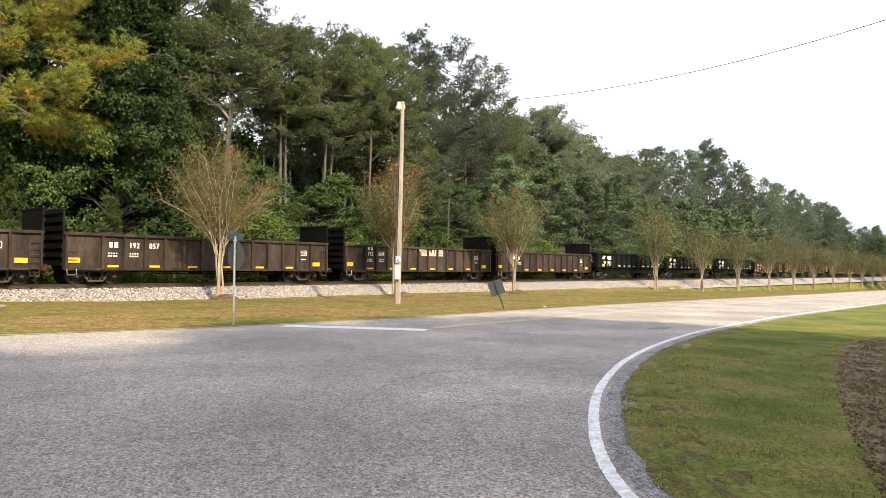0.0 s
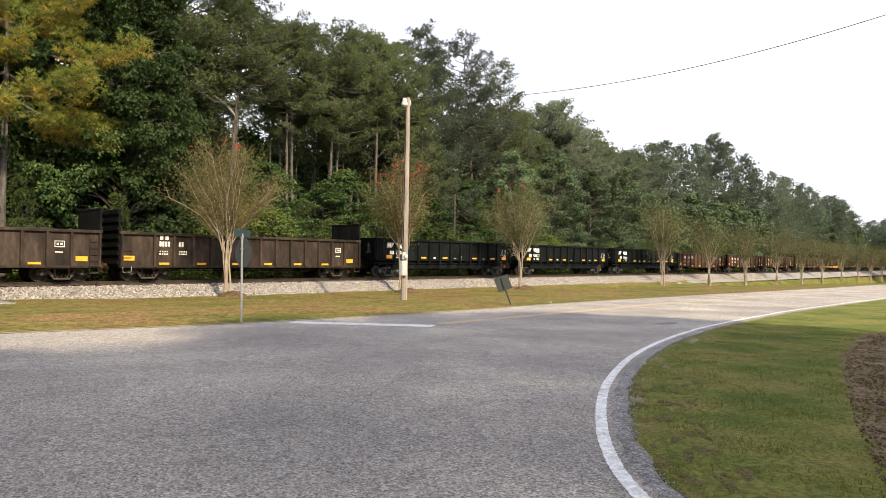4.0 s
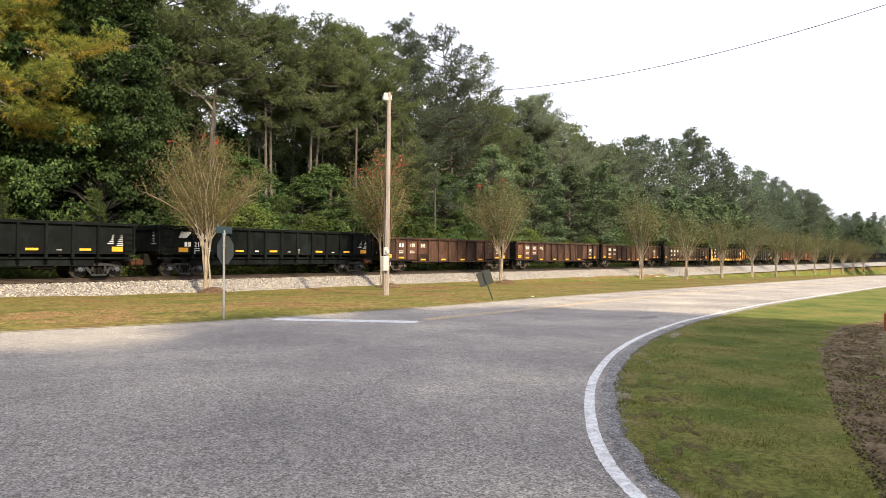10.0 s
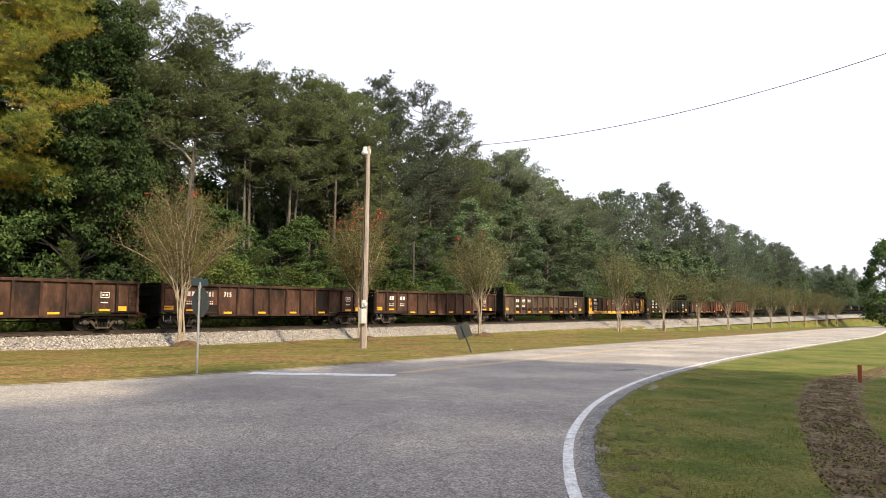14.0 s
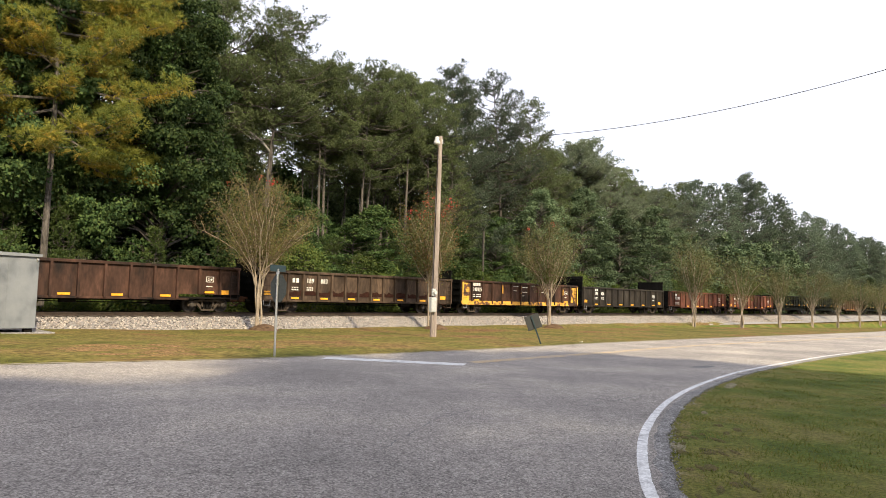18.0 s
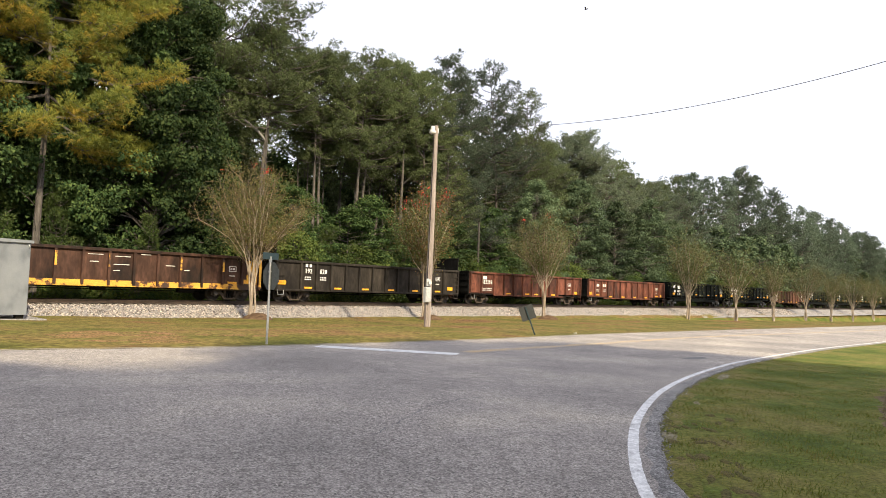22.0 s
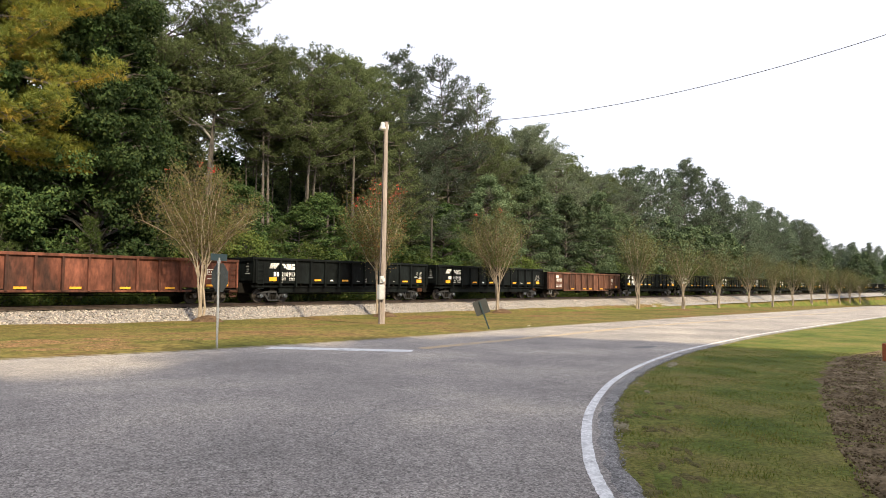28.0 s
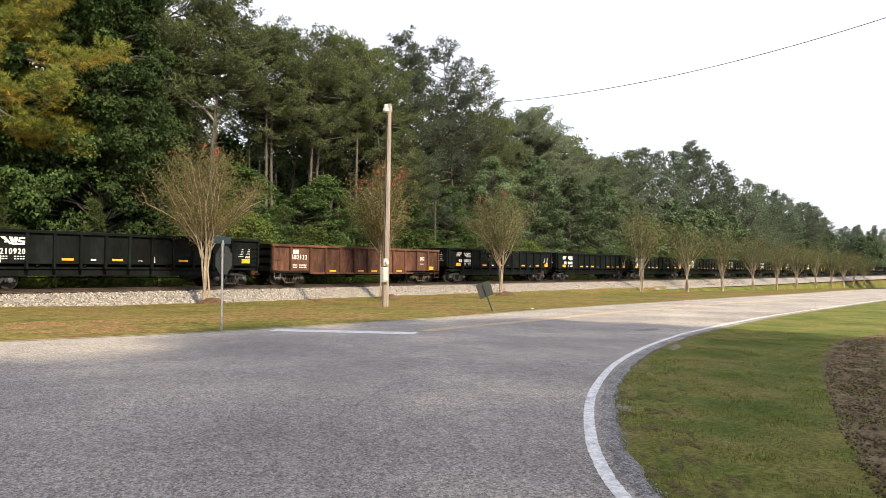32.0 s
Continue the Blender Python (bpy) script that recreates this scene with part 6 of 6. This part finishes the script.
# ---- things along the road ----
def utility_pole(x, y, h, lean, label, lamp):
    p = thing("utility_pole", label, "utility pole", m=pose(x, y, land(x, y)))
    part("pole", Shape().tube([(0, 0, -0.3), (lean * 0.3, 0, h * 0.3), (lean * 0.7, 0, h * 0.7), (lean, 0, h)], [0.165, 0.15, 0.13, 0.11], 14), POLE_WOOD, p)
    if not lamp:
        return p
    # yard light on a short arm
    a = part("lamp_arm", Shape().tube([(lean, 0, h - 0.25), (lean - 0.16, -0.05, h - 0.1), (lean - 0.3, -0.1, h - 0.12)], 0.03, 8), STEEL, p)
    prof = [(0.03, 0.16), (0.1, 0.15), (0.12, 0.05), (0.13, -0.05), (0.19, -0.16), (0.2, -0.26), (0.17, -0.3), (0.0, -0.34)]
    s, n = Shape(), 16
    for k in range(n):
        t = 6.2832 * k / n
        s.v += [(lean - 0.33 + 0.84 * r * math.cos(t), -0.1 + 0.84 * r * math.sin(t), h - 0.22 + 0.84 * z) for r, z in prof]
    m = len(prof)
    s.f = [(k * m + j, ((k + 1) % n) * m + j, ((k + 1) % n) * m + j + 1, k * m + j + 1) for k in range(n) for j in range(m - 1)]
    part("lamp_head", s, LAMP_WHITE, a, "white bell-shaped yard light head", True)
    part("insulator", Shape().tube([(lean + 0.14, 0, h - 0.35), (lean + 0.14, 0, h - 0.1)], [0.05, 0.035], 8), STEEL, p)
    part("conduit", Shape().tube([(-0.17, -0.05, 0.0), (-0.165 + lean * 0.2, -0.05, 1.9), (lean * 0.4 - 0.15, -0.04, 4.2), (lean * 0.8 - 0.13, -0.03, h - 0.6)], 0.018, 6), UNDER, p, "dark cable conduit")
    box = part("meter_box", Shape().box(-0.44, -0.3, 1.2, -0.1, -0.1, 1.92, 0.02), GREY_BOX, p, "grey electric service box")
    part("box_door", Shape().box(-0.42, -0.315, 1.24, -0.12, -0.302, 1.88, 0.008), GREY_BOX, box)
    meter = part("meter", Shape().tube([(-0.12, -0.12, 2.16), (-0.12, -0.26, 2.16)], 0.1, 14), LAMP_WHITE, p)
    part("meter_socket", Shape().box(-0.24, -0.16, 1.98, 0.0, -0.06, 2.34, 0.02), GREY_BOX, meter)
    part("ground_wire_cover", Shape().box(-0.2, -0.1, 0.0, -0.13, -0.02, 1.2, 0.01), POLE_WOOD, p)
    return p


POLE_AT = (23.17, 23.59)
utility_pole(*POLE_AT, 9.95, 0.17, "weathered wooden pole with yard light and electric service box", True)
utility_pole(25.5, -6.2, 12.2, 0.0, "plain wooden pole carrying the overhead wire", False)


def overhead_wire():
    w = thing("overhead_wire", "thin sagging black overhead wire between poles", "cable")
    a, b = Vector((23.34, 23.59, 9.6)), Vector((25.5, -6.2, 10.9))
    pts = []
    for i in range(41):
        s = i / 40
        p = a + (b - a) * s
        p.z = 9.62 - 5.6 * s + 7.75 * s * s
        pts.append(p)
    part("wire", Shape().tube(pts, 0.012, 5), CABLE, w)


overhead_wire()


def octagon(r):
    return [(r * math.cos(math.pi / 8 + k * math.pi / 4) / math.cos(math.pi / 8), r * math.sin(math.pi / 8 + k * math.pi / 4) / math.cos(math.pi / 8)) for k in range(8)]


def stop_sign():
    x, y = 9.67, 15.9
    s = thing("stop_sign", "stop sign seen from behind on a galvanised post", "road sign", m=pose(x, y, land(x, y)))
    part("post", Shape().tube([(0, 0, -0.3), (0, 0, 2.34)], 0.03, 10), STEEL, s)
    turn = pose(0, 0, 1.82, 0, 0, -88)
    plate = part("plate", Shape().slab(octagon(0.37), 1, 0.034, 0.038), SIGN_BACK, s, "dark bare back of the plate", m=turn)
    part("face", Shape().slab(octagon(0.36), 1, 0.0385, 0.0405), SIGN_RED, plate, "red sign face")
    part("bracket", Shape().box(-0.03, -0.035, 0.1, 0.03, 0.034, 0.14), STEEL, plate)
    blade = part("street_blade", Shape().box(-0.34, -0.006, 2.26, 0.34, 0.006, 2.44, 0.003), SIGN_GREEN, s, "dark green street blade", m=pose(0, 0, 0, 0, 0, 22))
    part("clamp", Shape().box(-0.035, -0.03, 2.2, 0.035, 0.03, 2.28, 0.005), STEEL, blade)


stop_sign()


def leaning_sign():
    x, y = 23.39, 17.28
    s = thing("leaning_sign", "small square sign seen from behind on a crooked post", "road sign", m=pose(x, y, land(x, y), 0, -20, -50))
    part("post", Shape().box(-0.03, -0.02, -0.3, 0.03, 0.02, 1.25, 0.004), SIGN_GREEN, s, "dark green steel post")
    part("plate", Shape().box(-0.31, 0.022, 0.68, 0.31, 0.028, 1.3, 0.002), SIGN_DULL, s, "dark bare back of the plate")


leaning_sign()


def relay_hut():
    h = thing("relay_hut", "grey aluminium railway equipment hut on a gravel pad", "equipment hut", m=pose(6.5, 30.6, land(6.5, 30.6)))
    x0, x1, d = -2.0, 1.25, 1.9
    part("body", Shape().box(x0, -0.1, 0.18, x1, d, 3.02, 0.015), ALU, h)
    roof = Shape().slab([(x0 - 0.07, 3.02), (x1 + 0.07, 3.02), (x1 + 0.07, 3.13), (x0 - 0.07, 3.19)], 1, -0.2, d + 0.1)
    part("roof", roof, ALU, h, "overhanging sheet roof")
    for x in (x0 + 1.1, x0 + 2.2):
        part("seam", Shape().box(x - 0.012, -0.112, 0.2, x + 0.012, -0.102, 3.0), ALU, h)
    for x in (x0 + 0.15, x1 - 0.35):
        part("foot", Shape().box(x, 0.0, -0.2, x + 0.28, 0.35, 0.18, 0.01), UNDER, h, "dark mounting foot")
    for x in (x0 + 0.2, x1 - 0.08):
        part("lifting_eye", Shape().tube([(x, -0.13, 2.84), (x, -0.2, 2.9), (x, -0.13, 2.96)], 0.018, 6), LAMP_WHITE, h)
    pad = tagged(new("hut_pad", Shape().box(3.6, 30.2, -0.3, 8.4, 33.2, land(6.5, 30.6) + 0.03, 0.02).mesh("hut_pad", GRAVEL)), "pale gravel and concrete pad under the hut", "pad", kind="structure")


relay_hut()


def survey_post(x, y):
    s = thing("marker_post", "short rust-orange marker post beside scraped soil", "post", m=pose(x, y, land(x, y)))
    part("post", Shape().box(-0.045, -0.045, -0.2, 0.045, 0.045, 0.44, 0.008), POST_RUST, s)


survey_post(19.7, 2.56)
for px, py, ph in ((47.9, 42.2, 8.4), (63.5, 42.5, 8.0)):
    t = thing("line_pole", "old dark trackside line pole in the undergrowth", "utility pole", m=pose(px, py, land(px, py)))
    part("pole", Shape().tube([(0, 0, -0.3), (0.05, 0, ph)], [0.13, 0.1], 10), BARK_GREY, t)


def small_bird():
    b = thing("bird", "small dark bird on the wing", "bird")
    body, n = Shape(), 8
    body.tube([(-0.085, 0, 0.0), (-0.06, 0, 0.004), (-0.02, 0, 0.004), (0.03, 0, 0.0), (0.06, 0, 0.006), (0.078, 0, 0.004)], [0.012, 0.016, 0.026, 0.024, 0.016, 0.004], n)
    part("body", body, FEATHER, b, smooth=True)
    wings = []
    for e in (-1, 1):
        w = Shape()
        for lift, z in ((0.0, 0.0), (0.006, 0.006)):
            w.v += [(0.035, e * 0.0, z), (0.04, e * 0.06, z), (0.0, e * 0.14, z), (-0.03, e * 0.09, z), (-0.03, 0, z)]
        w.f = [(0, 1, 2, 3, 4), (9, 8, 7, 6, 5)] + [(k, (k + 1) % 5, 5 + (k + 1) % 5, 5 + k) for k in range(5)]
        wings.append(part("wing", w, FEATHER, b, m=pose(0, e * 0.018, 0.008)))
    b.scale = (0.72, 0.72, 0.72)
    part("tail", Shape().slab([(-0.08, -0.012), (-0.13, -0.024), (-0.13, 0.024), (-0.08, 0.012)], 2, -0.003, 0.003), FEATHER, b)
    return b, wings


BIRD, WINGS = small_bird()


def litter(x, y):
    """A crumpled scrap of paper."""
    rng = random.Random(9)
    s = Shape()
    n = 5
    s.v = [(0.05 * (i - 2) + rng.gauss(0, 0.008), 0.035 * (j - 2) + rng.gauss(0, 0.008), 0.02 + 0.05 * rng.random()) for i in range(n) for j in range(n)]
    s.f = [(i * n + j, (i + 1) * n + j, (i + 1) * n + j + 1, i * n + j + 1) for i in range(n - 1) for j in range(n - 1)]
    ob = tagged(new("litter", s.mesh("litter", PAPER)), "crumpled scrap of white paper on the grass", "litter")
    ob.matrix_basis = pose(x, y, land(x, y), 0, 0, 30)


litter(26.8, 17.5)


# ---- what moves ----
def motions():
    for at, car in TRAIN:
        walk(car, [(t, pose(at - gone, TRACK_Y, RAIL_Z)) for t, gone in GONE])
    # a bird crosses the sky and goes off over the wood
    flight = [(0.0, 24, -240, 20), (20.0, 20.5, -12, 10), (21.6, 19.17, 6.92, 9.76), (22.0, 18.11, 11.69, 10.58), (22.3, 18.13, 15.37, 11.0), (23.0, 18.2, 24.0, 13.0), (24.5, 18.0, 42, 21), (27.0, 14.0, 75, 30), (32.0, 0.0, 140, 34)]
    walk(BIRD, [(t, pose(x, y, z, 0, -4, 93)) for t, x, y, z in flight])
    for e, w in zip((-1, 1), WINGS):
        walk(w, [(i / 10, pose(0, e * 0.018, 0.008, e * 38 * math.cos(i * 2.2), 0, 0)) for i in range(321)])
    # wheels roll without slipping, a row for every fifteenth of a second
    for k, w in enumerate(WHEELS[:96]):
        rows = []
        for i in range(481):
            t = i / 15
            rows.append((t, pose(*w.location, 0, -math.degrees(between(GONE, t) / 0.43) + 31 * k, 0)))
        walk(w, rows)


motions()
